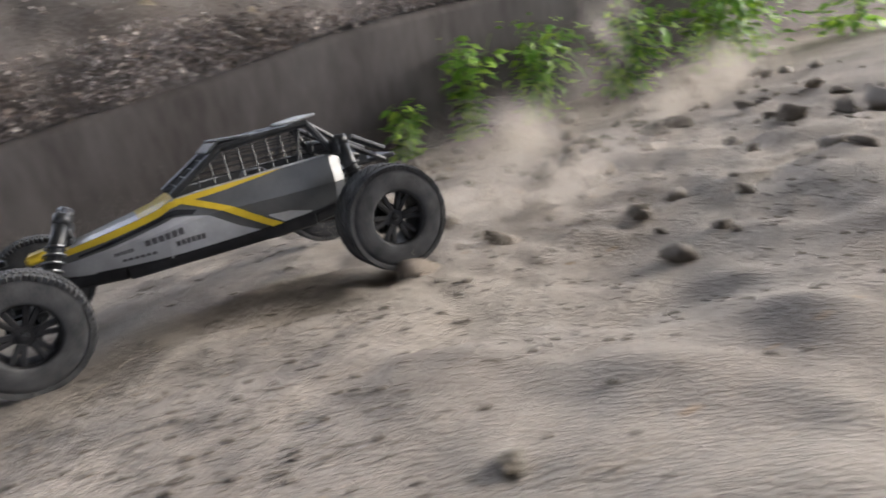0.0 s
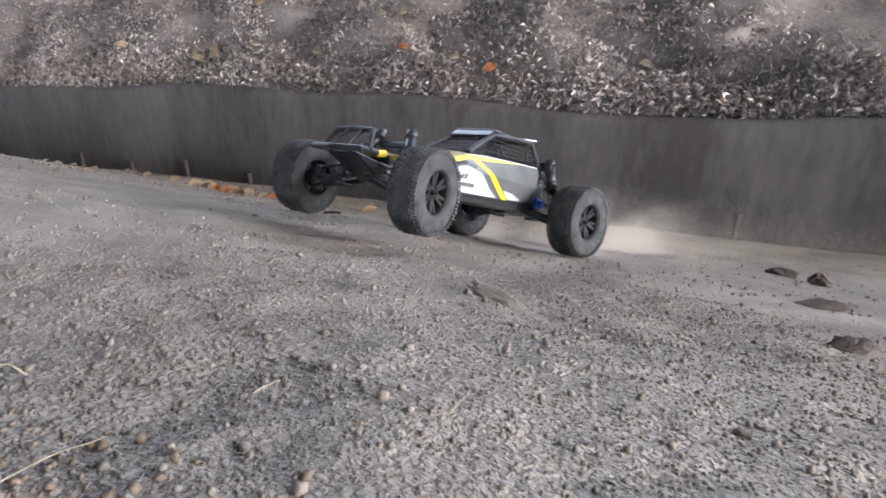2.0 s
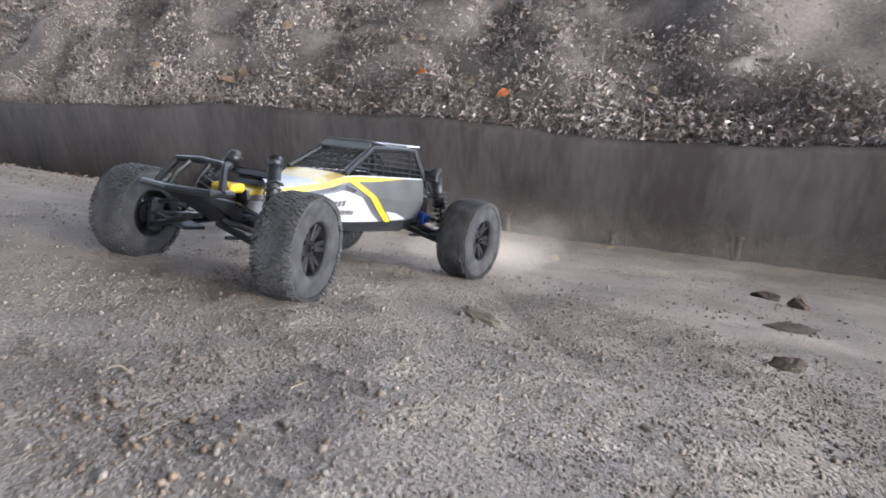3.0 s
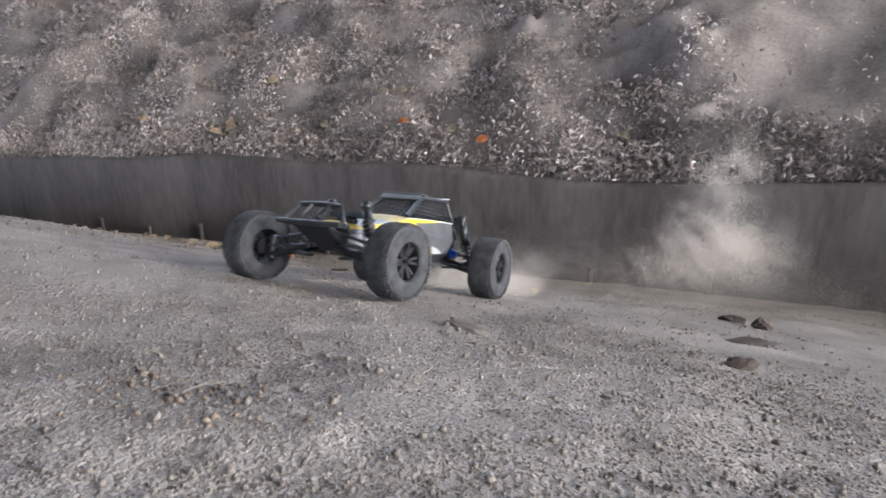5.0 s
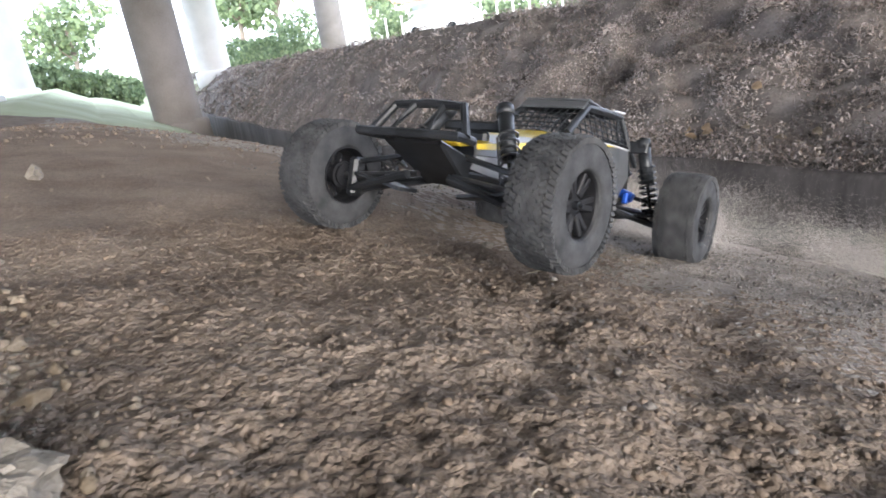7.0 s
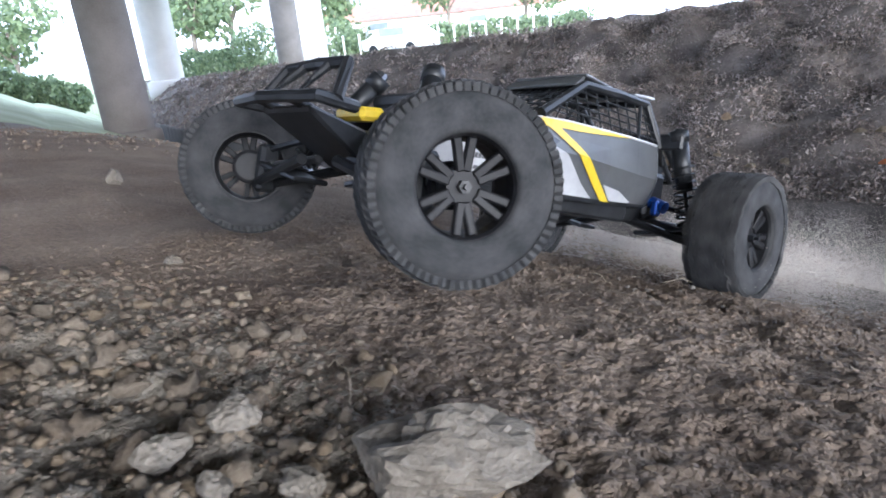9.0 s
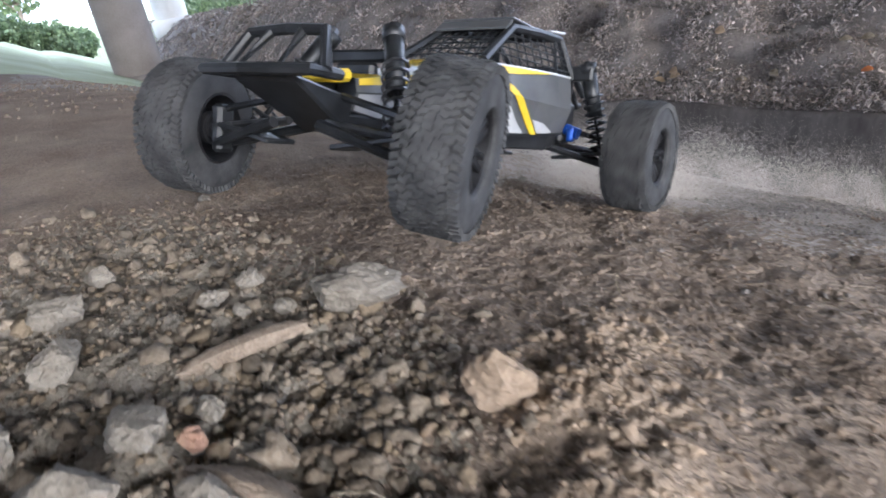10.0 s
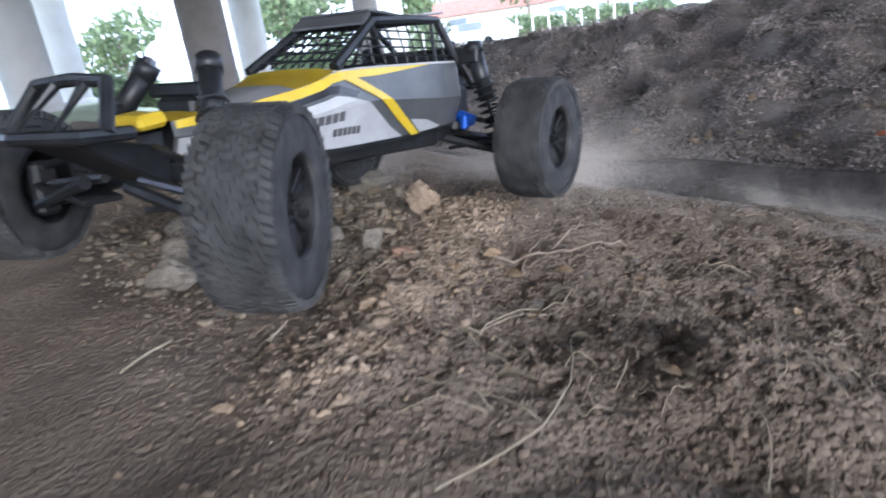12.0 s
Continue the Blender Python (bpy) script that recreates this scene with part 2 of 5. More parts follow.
LAWN = material("mown_grass", (0.27, 0.30, 0.18), 0.9, vary=(0.37, 0.40, 0.27), scale=0.6, fine=9, bump=0.5, spec=0.1)
HEDGE = material("hedge_leaf", (0.11, 0.15, 0.08), 0.7, vary=(0.20, 0.245, 0.145), scale=1.5, fine=8, island=True, spread=[(1, 1, 1), (0.75, 0.8, 0.75), (1.4, 1.4, 1.25), (1.2, 1.25, 1.15)])
BARK = material("tree_bark", (0.13, 0.105, 0.085), 0.9, vary=(0.22, 0.185, 0.155), scale=6, fine=40, bump=0.6)
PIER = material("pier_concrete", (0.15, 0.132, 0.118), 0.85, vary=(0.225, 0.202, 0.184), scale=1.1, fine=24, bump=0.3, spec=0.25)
# the same concrete as PIER, with strong sunlight put into its colour
PIER_SUNLIT = material("sunlit_pier_concrete", (0.46, 0.45, 0.43), 0.8, vary=(0.56, 0.55, 0.53), scale=1.1, fine=24, bump=0.2, spec=0.25)
PAINT_WHITE = material("white_paint", (0.72, 0.73, 0.74), 0.35, vary=(0.8, 0.8, 0.8), scale=2, fine=30)
ROOF = material("roof_tiles", (0.30, 0.12, 0.08), 0.8, vary=(0.38, 0.17, 0.12), scale=2, fine=20)
# the grey-blue base colour stands in for sky reflected by the panes
GLASS_SKY = material("sky_lit_glass", (0.22, 0.25, 0.28), 0.08, vary=(0.28, 0.31, 0.34), scale=2)
FENCE = material("fence_paint", (0.62, 0.62, 0.6), 0.6, vary=(0.7, 0.7, 0.68), scale=3, fine=30)
# the toy car
TYRE = material("dusty_rubber", (0.027, 0.028, 0.029), 0.8, vary=(0.061, 0.061, 0.062), scale=60, fine=500, bump=0.2, spec=0.15, depth=0.0004)
RUBBER_DARK = material("dull_black_plastic", (0.007, 0.007, 0.008), 0.9, vary=(0.014, 0.014, 0.015), scale=60, spec=0.1)
SIDEWALL = material("dust_grey_rubber", (0.020, 0.021, 0.022), 0.9, vary=(0.050, 0.050, 0.052), scale=50, fine=600, bump=0.15, spec=0.2, depth=0.0004)
PLASTIC = material("black_plastic", (0.006, 0.007, 0.008), 0.45, vary=(0.017, 0.018, 0.020), scale=60, fine=400, bump=0.05, depth=0.0003, spec=0.35)
RIM = material("black_rim", (0.005, 0.005, 0.006), 0.55, vary=(0.012, 0.012, 0.013), scale=60, fine=300, spec=0.25)
METAL = material("bare_steel", (0.13, 0.134, 0.14), 0.42, metal=1.0, vary=(0.22, 0.22, 0.23), scale=60, fine=300)
BLUE = material("blue_anodised", (0.012, 0.06, 0.32), 0.4, metal=0.5, vary=(0.02, 0.09, 0.4), scale=60)
SHELL_WHITE = material("white_bodyshell", (0.28, 0.285, 0.293), 0.34, vary=(0.36, 0.365, 0.372), scale=40, fine=240)
SHELL_GREY = material("gunmetal_bodyshell", (0.052, 0.055, 0.058), 0.36, metal=0.1, vary=(0.075, 0.078, 0.08), scale=30, fine=200)
SHELL_BLACK = material("black_bodyshell", (0.014, 0.015, 0.018), 0.22, vary=(0.03, 0.03, 0.034), scale=30, fine=200)
YELLOW = material("yellow_decal", (0.44, 0.31, 0.016), 0.33, vary=(0.52, 0.38, 0.03), scale=40, fine=200)
DECAL = material("printed_decal", (0.05, 0.052, 0.056), 0.35, vary=(0.08, 0.08, 0.085), scale=80)



def lets_light_through(mat, share, clear=0.0):
    """Thin stuff: a share of the light passes and scatters; clear is how much of the sheet is open."""
    t = mat.node_tree
    n, link = t.nodes, t.links.new
    p, out = n["Principled BSDF"], n["Material Output"]
    tr, mix = n.new("ShaderNodeBsdfTranslucent"), n.new("ShaderNodeMixShader")
    link(p.inputs["Base Color"].links[0].from_socket, tr.inputs["Color"])
    mix.inputs[0].default_value = share
    link(p.outputs[0], mix.inputs[1])
    link(tr.outputs[0], mix.inputs[2])
    shader = mix.outputs[0]
    if clear:
        gap, thin = n.new("ShaderNodeBsdfTransparent"), n.new("ShaderNodeMixShader")
        thin.inputs[0].default_value = clear
        link(shader, thin.inputs[1])
        link(gap.outputs[0], thin.inputs[2])
        shader = thin.outputs[0]
    link(shader, out.inputs["Surface"])


lets_light_through(HEDGE, 0.45)
lets_light_through(GREEN, 0.4)
lets_light_through(DUST, 0.5, 0.55)

# ------------------------------------------------------------------ lie of the land
SWELLS = ((1.1, 0.0, 0.18, -0.059), (0.6, 1.1, 0.5, 0.029), (0.3, -0.3, 0.18, 0.022), (-1.1, -0.4, 0.5, -0.033), (0.1, -0.8, 0.18, 0.015), (1.7, 0.3, 0.5, -0.025), (-1.0, 1.1, 0.5, -0.027), (0.6, -1.3, 0.18, 0.024), (0.5, -0.9, 0.18, -0.013), (-0.38, -0.5, 0.2, -0.022), (0.85, 0.38, 0.2, 0.02))
WALL_Y = 1.73


def slope(x, y):
    """The bare hillside that falls towards the low wall."""
    u, v = np.clip(x, -4.5, 2.6), np.clip(y, -1.8, 1.75)
    z = -0.006 + 0.007 * u + -0.431 * v + 0.033 * u * v + -0.08 * v * v + -0.005 * u * u + 0.044 * v**3
    for sx, sy, s, a in SWELLS:
        z = z + a * np.exp(-((x - sx) ** 2 + (y - sy) ** 2) / (2 * s * s))
    z = z + 0.05 * (np.minimum(x, -4.5) + 4.5) * 0.3 + 0.02 * np.clip(x - 2.6, 0, 30) - 0.058 * np.clip(-x - 3.0, 0, 9)
    z = z - 0.07 * np.clip(-x - 1.25, 0, 1.75) * np.clip(0.7 - y, 0, 1)
    # the slope goes on rising to the bridge's abutment
    z = z + 0.42 * np.clip(-1.8 - y, 0, 11) * np.clip((x + 6) / 5, 0, 1)
    return z


def edge_z(x):
    """The height of the wall's top."""
    return np.interp(x, (-22, -9, -3.8, -2, -1, 0.2, 1.4, 3.0), (-1.3, -1.0, -0.61, -0.46, -0.385, -0.36, -0.2, -0.05)) + 0.012 * np.sin(x * 2.1)


LATTICE = np.random.default_rng(77).uniform(-1, 1, (64, 64))
SCATTER = np.random.default_rng(78).uniform(-1, 1, (128, 128))


def lumpy(x, y):
    """Smooth random unevenness, one lump to the unit."""
    i, j = np.floor(x).astype(int), np.floor(y).astype(int)
    u, v = x - i, y - j
    u, v = u * u * (3 - 2 * u), v * v * (3 - 2 * v)
    a, b, c, d = (LATTICE[(i + p) % 64, (j + q) % 64] for p, q in ((0, 0), (1, 0), (0, 1), (1, 1)))
    return (a * (1 - u) + b * u) * (1 - v) + (c * (1 - u) + d * u) * v


def bare_bank(x, y):
    """1 where the bank is bare soil, up and along from where the leaf litter ends."""
    over = x - 0.58 + 1.13 * (y - 1.75) + 0.1 * lumpy(5 * x, 5 * y)
    return np.clip(over / 0.22, 0, 1) * np.clip((y - 1.87 - 0.06 * lumpy(4 * x + 3, 0 * y)) / 0.08, 0, 1)


def bank(x, y):
    """The littered bank behind the wall, up to its crest."""
    crest = 0.57 + 0.031 * np.clip(x, -30, -1)
    k = np.clip((y - WALL_Y) / 1.75, 0, 1)
    e = edge_z(x)
    z = e + (crest - e) * (1.25 * k - 0.25 * k**3)
    lump = 0.04 * np.sin(3.1 * x + 1.3) * np.sin(2.6 * y + 0.7) + 0.035 * np.sin(7.3 * x - 2 * y) * np.sin(5.9 * y + 1.1 * x)
    heap = 0.07 * lumpy(2.6 * x, 4.3 * y) + 0.065 * lumpy(5.3 * x + 5, 9.9 * y) + 0.032 * lumpy(11 * x, 19 * y + 9) + 0.009 * lumpy(29 * x, 37 * y)
    heap = heap * (1 - 0.75 * bare_bank(x, y))
    return z + (lump * 1.2 + heap * np.exp(-np.maximum(0, -x - 8) / 6)) * np.clip(5 * k * (1.08 - k), 0, 1)


def land(x, y):
    x, y = np.asarray(x, float), np.asarray(y, float)
    low = slope(x, y)
    low = low + (0.16 - 0.008 * np.clip(-x - 10, 0, 80) - low) * np.clip((-x - 4) / 8, 0, 1) * np.clip((-0.8 + 0.02 * x - y) / 1.2, 0.0, 1)
    return np.where(y > WALL_Y + 0.005, bank(x, y), low)


def nodules(x, y, per_metre, seed):
    """Packed round lumps, each cell of a scattered grid domed and of its own height."""
    u, v = np.asarray(x, float) * per_metre, np.asarray(y, float) * per_metre
    i, j = np.floor(u).astype(int), np.floor(v).astype(int)
    best, tall = np.full(u.shape, 9.0), np.zeros(u.shape)
    for di in (-1, 0, 1):
        for dj in (-1, 0, 1):
            a, b = i + di + seed, j + dj + 3 * seed
            px = i + di + 0.5 + 0.45 * SCATTER[a % 128, b % 128]
            py = j + dj + 0.5 + 0.45 * SCATTER[(b + 57) % 128, (a + 11) % 128]
            d = (u - px) ** 2 + (v - py) ** 2
            near = d < best
            best = np.where(near, d, best)
            tall = np.where(near, SCATTER[(a + 31) % 128, (b + 71) % 128], tall)
    return np.sqrt(np.clip(1 - best / 0.6, 0, 1)) * (0.65 + 0.35 * tall)


def crumbly(x, y):
    """0 where the dust lies trodden smooth, 1 where the soil is broken up."""
    k = lumpy(2.3 * x + 4, 3.1 * y) + 0.7 * lumpy(6.1 * x, 8.3 * y + 2) + 0.35 * lumpy(17 * x + 1, 23 * y)
    return np.clip(0.36 + 1.1 * k, 0.04, 1)


def brown(x, y):
    """How far the soil is turned and brown, rather than trodden and grey."""
    return np.clip((-0.42 - y - 0.35 * np.clip(-x - 0.9, 0, 3) + 0.10 * lumpy(5 * x, 5 * y) + 0.05 * lumpy(17 * x, 17 * y)) / 0.2, 0, 1)


def ripple(x, y):
    """Small unevenness of trodden and of crumbled soil."""
    x, y = np.asarray(x, float), np.asarray(y, float)
    near = np.clip(4 * (1 - np.hypot((x - 0.15) / 0.9, (y + 0.4) / 1.0)), 0, 1)
    b, g = brown(x, y), gravel_mask(x, y)
    loose = (1 - b) * crumbly(x, y) * 0.42 + b * (0.65 + 0.35 * crumbly(x + 3, y))
    lumps = loose * near * ((0.0034 + 0.0034 * b) * nodules(x, y, 95, 5) + (0.002 + 0.001 * b) * nodules(x, y, 190, 9) + 0.0045 * lumpy(38 * x, 41 * y) - 0.003 - 0.003 * b)
    lumps = lumps + g * (0.010 * nodules(x, y, 41, 2) + 0.008 * nodules(x, y, 83, 7) + 0.0035 * nodules(x, y, 170, 6) - 0.016)
    lumps = lumps + ridge(x, y) * (0.010 * nodules(x, y, 62, 3) + 0.006 * nodules(x, y, 140, 4) - 0.009)
    return lumps + trodden(x, y)


def gravel_mask(x, y):
    """Gravel lies in the hollow beside the crumbly ridge."""
    return np.clip(1.6 - 1.2 * np.hypot((x + 0.03) / 0.31, (y + 1.165) / 0.15), 0, 1) * (1 - ridge(x, y))


def trodden(x, y):
    """Shallow waves of the walked and driven ground."""
    z = 0.005 * lumpy(9 * x, 13 * y) + 0.0025 * np.sin(23 * x + 3 * np.sin(9 * y)) * np.sin(19 * y + 2 * np.sin(11 * x))
    z = z + np.clip((x - 0.55) / 0.3, 0, 1) * (0.011 * lumpy(13 * x, 17 * y) - 0.012 * np.clip(lumpy(9 * x + 7, 11 * y + 3) - 0.25, 0, 1) + 0.005 * lumpy(31 * x, 37 * y))
    z = z + 0.022 * np.exp(-(((x - 0.57) / 0.09) ** 2) - ((y + 0.97) / 0.06) ** 2)
    return z + 0.019 * ridge(x, y) * (0.8 + 0.2 * lumpy(40 * x, 40 * y))


def ridge(x, y):
    """How near a place lies to the crumbly crest beside the gravel."""
    ax, ay, bx, by = 0.13, -0.92, 0.33, -1.10
    k = np.clip(((x - ax) * (bx - ax) + (y - ay) * (by - ay)) / ((bx - ax) ** 2 + (by - ay) ** 2), 0.0, 1.5)
    d = np.hypot(x - ax - k * (bx - ax), y - ay - k * (by - ay))
    return np.exp(-((d / 0.046) ** 2))


def spaced(lo, hi, step, out_lo, out_hi, grow=1.16, cap=900.0, until=0.0):
    mid = np.arange(lo, hi + step / 2, step)
    a, b, s = [lo], [hi], step
    while a[-1] > out_lo:
        s = min(s * grow, cap if abs(a[-1]) < until else 900.0)
        a.append(a[-1] - s)
    s = step
    while b[-1] < out_hi:
        s = min(s * grow, cap if abs(b[-1]) < until else 900.0)
        b.append(b[-1] + s)
    return np.concatenate([a[:0:-1], mid, b[1:]])


def build_ground():
    xs = np.concatenate([spaced(-0.42, 0.72, 0.0040, -900, 0.722, 1.08, 0.08, 5.0), np.arange(0.735, 2.0, 0.013), spaced(2.0, 2.02, 0.02, 1.999, 900, 1.15)])
    xs = np.unique(np.round(xs, 5))
    ys = np.concatenate([spaced(-1.28, -0.72, 0.0034, -900, -0.73, 1.07), np.arange(-0.72, 0.1, 0.0056), spaced(0.1, 0.2, 0.0056, 0.09, WALL_Y - 0.004, 1.045)])
    ys = ys[ys < WALL_Y]
    ys = np.concatenate([ys, [WALL_Y, WALL_Y + 0.012], spaced(WALL_Y + 0.035, 3.5, 0.035, 0, 900)[1:]])
    ys = np.unique(np.round(ys, 5))
    X, Y = np.meshgrid(xs, ys)
    Z = land(X, Y) + ripple(X, Y) * np.exp(-np.maximum(0, np.hypot(X - 0.1, Y) - 2.5)) * (Y < WALL_Y)
    rng = np.random.default_rng(4)
    nx, ny = len(xs), len(ys)
    i = np.arange(ny - 1)[:, None] * nx + np.arange(nx - 1)[None]
    f = np.stack([i, i + 1, i + nx + 1, i + nx], -1).reshape(-1, 4)
    ob = raw_mesh("ground", np.stack([X, Y, Z], -1), f, SOIL, smooth=True)
    ob.data.materials.append(LAWN)
    cx, cy = (xs[:-1] + xs[1:]) / 2, (ys[:-1] + ys[1:]) / 2
    CX, CY = np.meshgrid(cx, cy)
    lawn = ((CX < -11 - 0.4 * CY) & (CY < WALL_Y)) | (CY > 4.2) | (CX < -26)
    turned = brown(CX, CY) > rng.uniform(0.1, 0.9, CX.shape)
    ob.data.materials.append(SOIL_BROWN)
    ob.data.materials.append(BANK_SOIL)
    ob.data.materials.append(RIDGE_SOIL)
    ob.data.materials.append(GRAVEL_BED)
    ob.data.polygons.foreach_set("material_index", np.where(lawn, 1, np.where(CY > WALL_Y, 3, np.where(ridge(CX, CY) + rng.normal(0, 0.16, CX.shape) > 0.45, 4, np.where(gravel_mask(CX, CY) > rng.uniform(0.2, 0.7, CX.shape), 5, np.where(turned, 2, 0))))).ravel().astype(np.int32))
    return tagged(ob, "dry grey-brown dirt slope with trodden loose soil", "ground", kind="structure")


build_ground()


def build_wall():
    """Low cast concrete wall at the foot of the bank, a little uneven."""
    bm = bmesh.new()
    rings = []
    for i in range(241):
        px = 3.4 - 0.1 * i
        w = 0.006 * math.sin(2.3 * px) + 0.004 * math.sin(7.1 * px)
        zt, zb = float(edge_z(px)) + 0.012 + 0.008 * math.sin(5 * px), float(slope(px, WALL_Y - 0.05)) - 0.2
        rings.append([bm.verts.new(c) for c in ((px, WALL_Y - 0.055 + w, zb), (px, WALL_Y - 0.05 + w, (zt + zb) / 2), (px, WALL_Y - 0.042 + w, zt - 0.02), (px, WALL_Y - 0.025 + w, zt), (px, WALL_Y + 0.06, zt), (px, WALL_Y + 0.06, zb))])
    for a, c in zip(rings, rings[1:]):
        for j in range(6):
            bm.faces.new((a[j], a[(j + 1) % 6], c[(j + 1) % 6], c[j]))
    bm.faces.new(rings[0][::-1])
    bm.faces.new(rings[-1])
    return tagged(part("wall_north", bm, WALL, None, "", True), "low damp grey concrete retaining wall below the leaf bank", "wall", kind="structure")


build_wall()


def build_peg(x, i):
    z = float(slope(x, WALL_Y - 0.07))
    bm = bmesh.new()
    h = 0.05 if i % 2 else 0.085
    rod(bm, (0, 0, -0.05), (0.004, 0.004, h), 0.013, 0.011, 8)
    rod(bm, (0.004, 0.004, h), (0.004, 0.004, h + 0.008), 0.016, 0.012, 8)
    ob = part("iron_peg", bm, RUST)
    ob.location = (x, WALL_Y - 0.068, z)
    return tagged(ob, "short rusty dark iron peg at the wall's foot", "peg", "pegs along the wall")


for i in range(16):
    build_peg(0.19 - 0.42 * i, i)


# ------------------------------------------------------------------ loose soil and gravel
def ico():
    t = (1 + 5**0.5) / 2
    v = np.array([(-1, t, 0), (1, t, 0), (-1, -t, 0), (1, -t, 0), (0, -1, t), (0, 1, t), (0, -1, -t), (0, 1, -t), (t, 0, -1), (t, 0, 1), (-t, 0, -1), (-t, 0, 1)], float)
    v /= 2 * np.linalg.norm(v[0])
    f = np.array([(0, 11, 5), (0, 5, 1), (0, 1, 7), (0, 7, 10), (0, 10, 11), (1, 5, 9), (5, 11, 4), (11, 10, 2), (10, 7, 6), (7, 1, 8), (3, 9, 4), (3, 4, 2), (3, 2, 6), (3, 6, 8), (3, 8, 9), (4, 9, 5), (2, 4, 11), (6, 2, 10), (8, 6, 7), (9, 8, 1)])
    return v, f


def grain():
    """A small rounded crumb of eight faces."""
    v = np.array([(0.5, 0.05, 0), (-0.5, 0, 0.04), (0, 0.46, 0.05), (0.06, -0.5, 0), (0.04, 0, 0.45), (0, 0.03, -0.45)])
    return v, np.array([(0, 2, 4), (2, 1, 4), (1, 3, 4), (3, 0, 4), (2, 0, 5), (1, 2, 5), (3, 1, 5), (0, 3, 5)])


def lump_shape(seed, rough=0.75):
    """A rough nugget of eighty faces."""
    bm = rock_bm(seed, (1, 1, 1), rough, 2)
    rng = np.random.default_rng(seed)
    v = np.array([p.co[:] for p in bm.verts]) * rng.uniform(1 - 0.18 * rough, 1 + 0.18 * rough, (len(bm.verts), 1))
    f = np.array([[q.index for q in p.verts] for p in bm.faces])
    bm.free()
    return v, f


def strew(name, count, x0, x1, y0, y1, s0, s1, mat, seed, label, mask=None, sink=0.2, power=2.2, shape="lump"):
    """Loose grains on the ground, more of the small ones."""
    rng = np.random.default_rng(seed)
    x, y = rng.uniform(x0, x1, count), rng.uniform(y0, y1, count)
    if mask is not None:
        keep = rng.uniform(0, 1, count) < mask(x, y)
        x, y = x[keep], y[keep]
    n = len(x)
    s = s0 + (s1 - s0) * rng.uniform(0, 1, n) ** power
    z = land(x, y) + ripple(x, y) + s * (0.5 - sink) * 0.75
    size = s[:, None] * rng.uniform(0.65, 1.25, (n, 3))
    if shape == "grain":
        v, f = grain()
    elif shape == "nugget":
        v, f = lump_shape(seed, 0.6 if name == "gravel" else 0.8)
    else:
        v, f = ico()
        v = v * (1 + 0.32 * np.random.default_rng(seed + 1).uniform(-1, 1, (len(v), 1)))
    ob = crowd(v, f, np.stack([x, y, z], 1), size, rng.uniform(0, 6.28, (n, 3)), name, mat, True, squash=0.8)
    return tagged(ob, label, "soil", kind="stuff")


def patchy(x, y):
    k = 0.5 + 0.5 * np.sin(9 * x + 2.2 * np.sin(5 * y)) * np.sin(7.5 * y + 1.7 * np.sin(6 * x))
    return 0.4 + 0.6 * k


def pebble_patch(x, y):
    return np.exp(-(((x - 0.07) / 0.075) ** 2) - ((y + 1.055) / 0.05) ** 2) * (1 - ridge(x, y))


def dark_patch(x, y):
    return np.exp(-(((x - 0.02) / 0.07) ** 2) - ((y + 0.32) / 0.03) ** 2)


def broken(x, y):
    return crumbly(x, y) ** 1.5


def broken_brown(x, y):
    return brown(x, y) * (0.3 + 0.7 * crumbly(x + 3, y)) * (1 - 0.5 * gravel_mask(x, y))


strew("soil_crumb", 26000, -0.45, 0.85, -1.30, -0.45, 0.0018, 0.0045, CRUMB_BROWN, 11, "loose crumbs of turned brown soil", broken_brown, 0.4, 2.0, "grain")
strew("soil_crumb", 10000, -0.38, 0.75, -1.28, -0.55, 0.0026, 0.0062, CRUMB_BROWN, 21, "rounded crumbs of turned brown soil", broken_brown, 0.5, 2.4)
strew("soil_crumb", 42000, -0.40, 0.62, -0.45, 0.30, 0.0011, 0.0034, CRUMB, 12, "loose crumbs of dry brown soil", broken, 0.4, 2.0, "grain")
strew("soil_crumb", 4000, -0.40, 0.75, -0.50, 0.35, 0.0022, 0.0048, CRUMB, 23, "rounded crumbs of dry brown soil", broken, 0.5, 2.6)
strew("soil_crumb", 22000, -1.6, 1.9, -0.8, 1.5, 0.0028, 0.0075, CRUMB, 13, "loose crumbs of dry brown soil", broken, 0.2, 2.4, "grain")
strew("gravel", 7000, -0.4, 0.3, -1.4, -0.95, 0.0030, 0.0075, PEBBLE, 14, "dusty loose gravel and small stones", gravel_mask, 0.35, 1.8)
strew("gravel", 1500, -0.45, 0.35, -1.45, -0.95, 0.007, 0.020, PEBBLE, 18, "dusty rounded pebbles among the gravel", gravel_mask, 0.4, 2.2, "nugget")
strew("gravel", 3600, -0.12, 0.24, -1.18, -0.94, 0.0045, 0.0105, PEBBLE, 28, "close-packed rounded tan pebbles beside the stone", pebble_patch, 0.25, 1.6, "nugget")
strew("grit", 5000, -0.4, 0.3, -1.4, -0.95, 0.0018, 0.0042, PEBBLE, 24, "fine grit lying over the gravel", gravel_mask, 0.1, 1.6, "grain")
strew("soil_crust", 7000, 0.0, 0.5, -1.25, -0.82, 0.002, 0.005, CRUST, 19, "tan crumbly crust along the ridge", ridge, 0.5, 2.0)
strew("soil_crust", 1600, 0.0, 0.5, -1.25, -0.82, 0.004, 0.011, CRUST, 20, "rough tan crust nuggets along the ridge", ridge, 0.5, 2.0, "nugget")
strew("soil_lump", 150, -0.9, 1.1, -0.5, 0.5, 0.005, 0.009, CRUMB, 15, "small lumps of dry soil", patchy, 0.25, 2.5, "nugget")
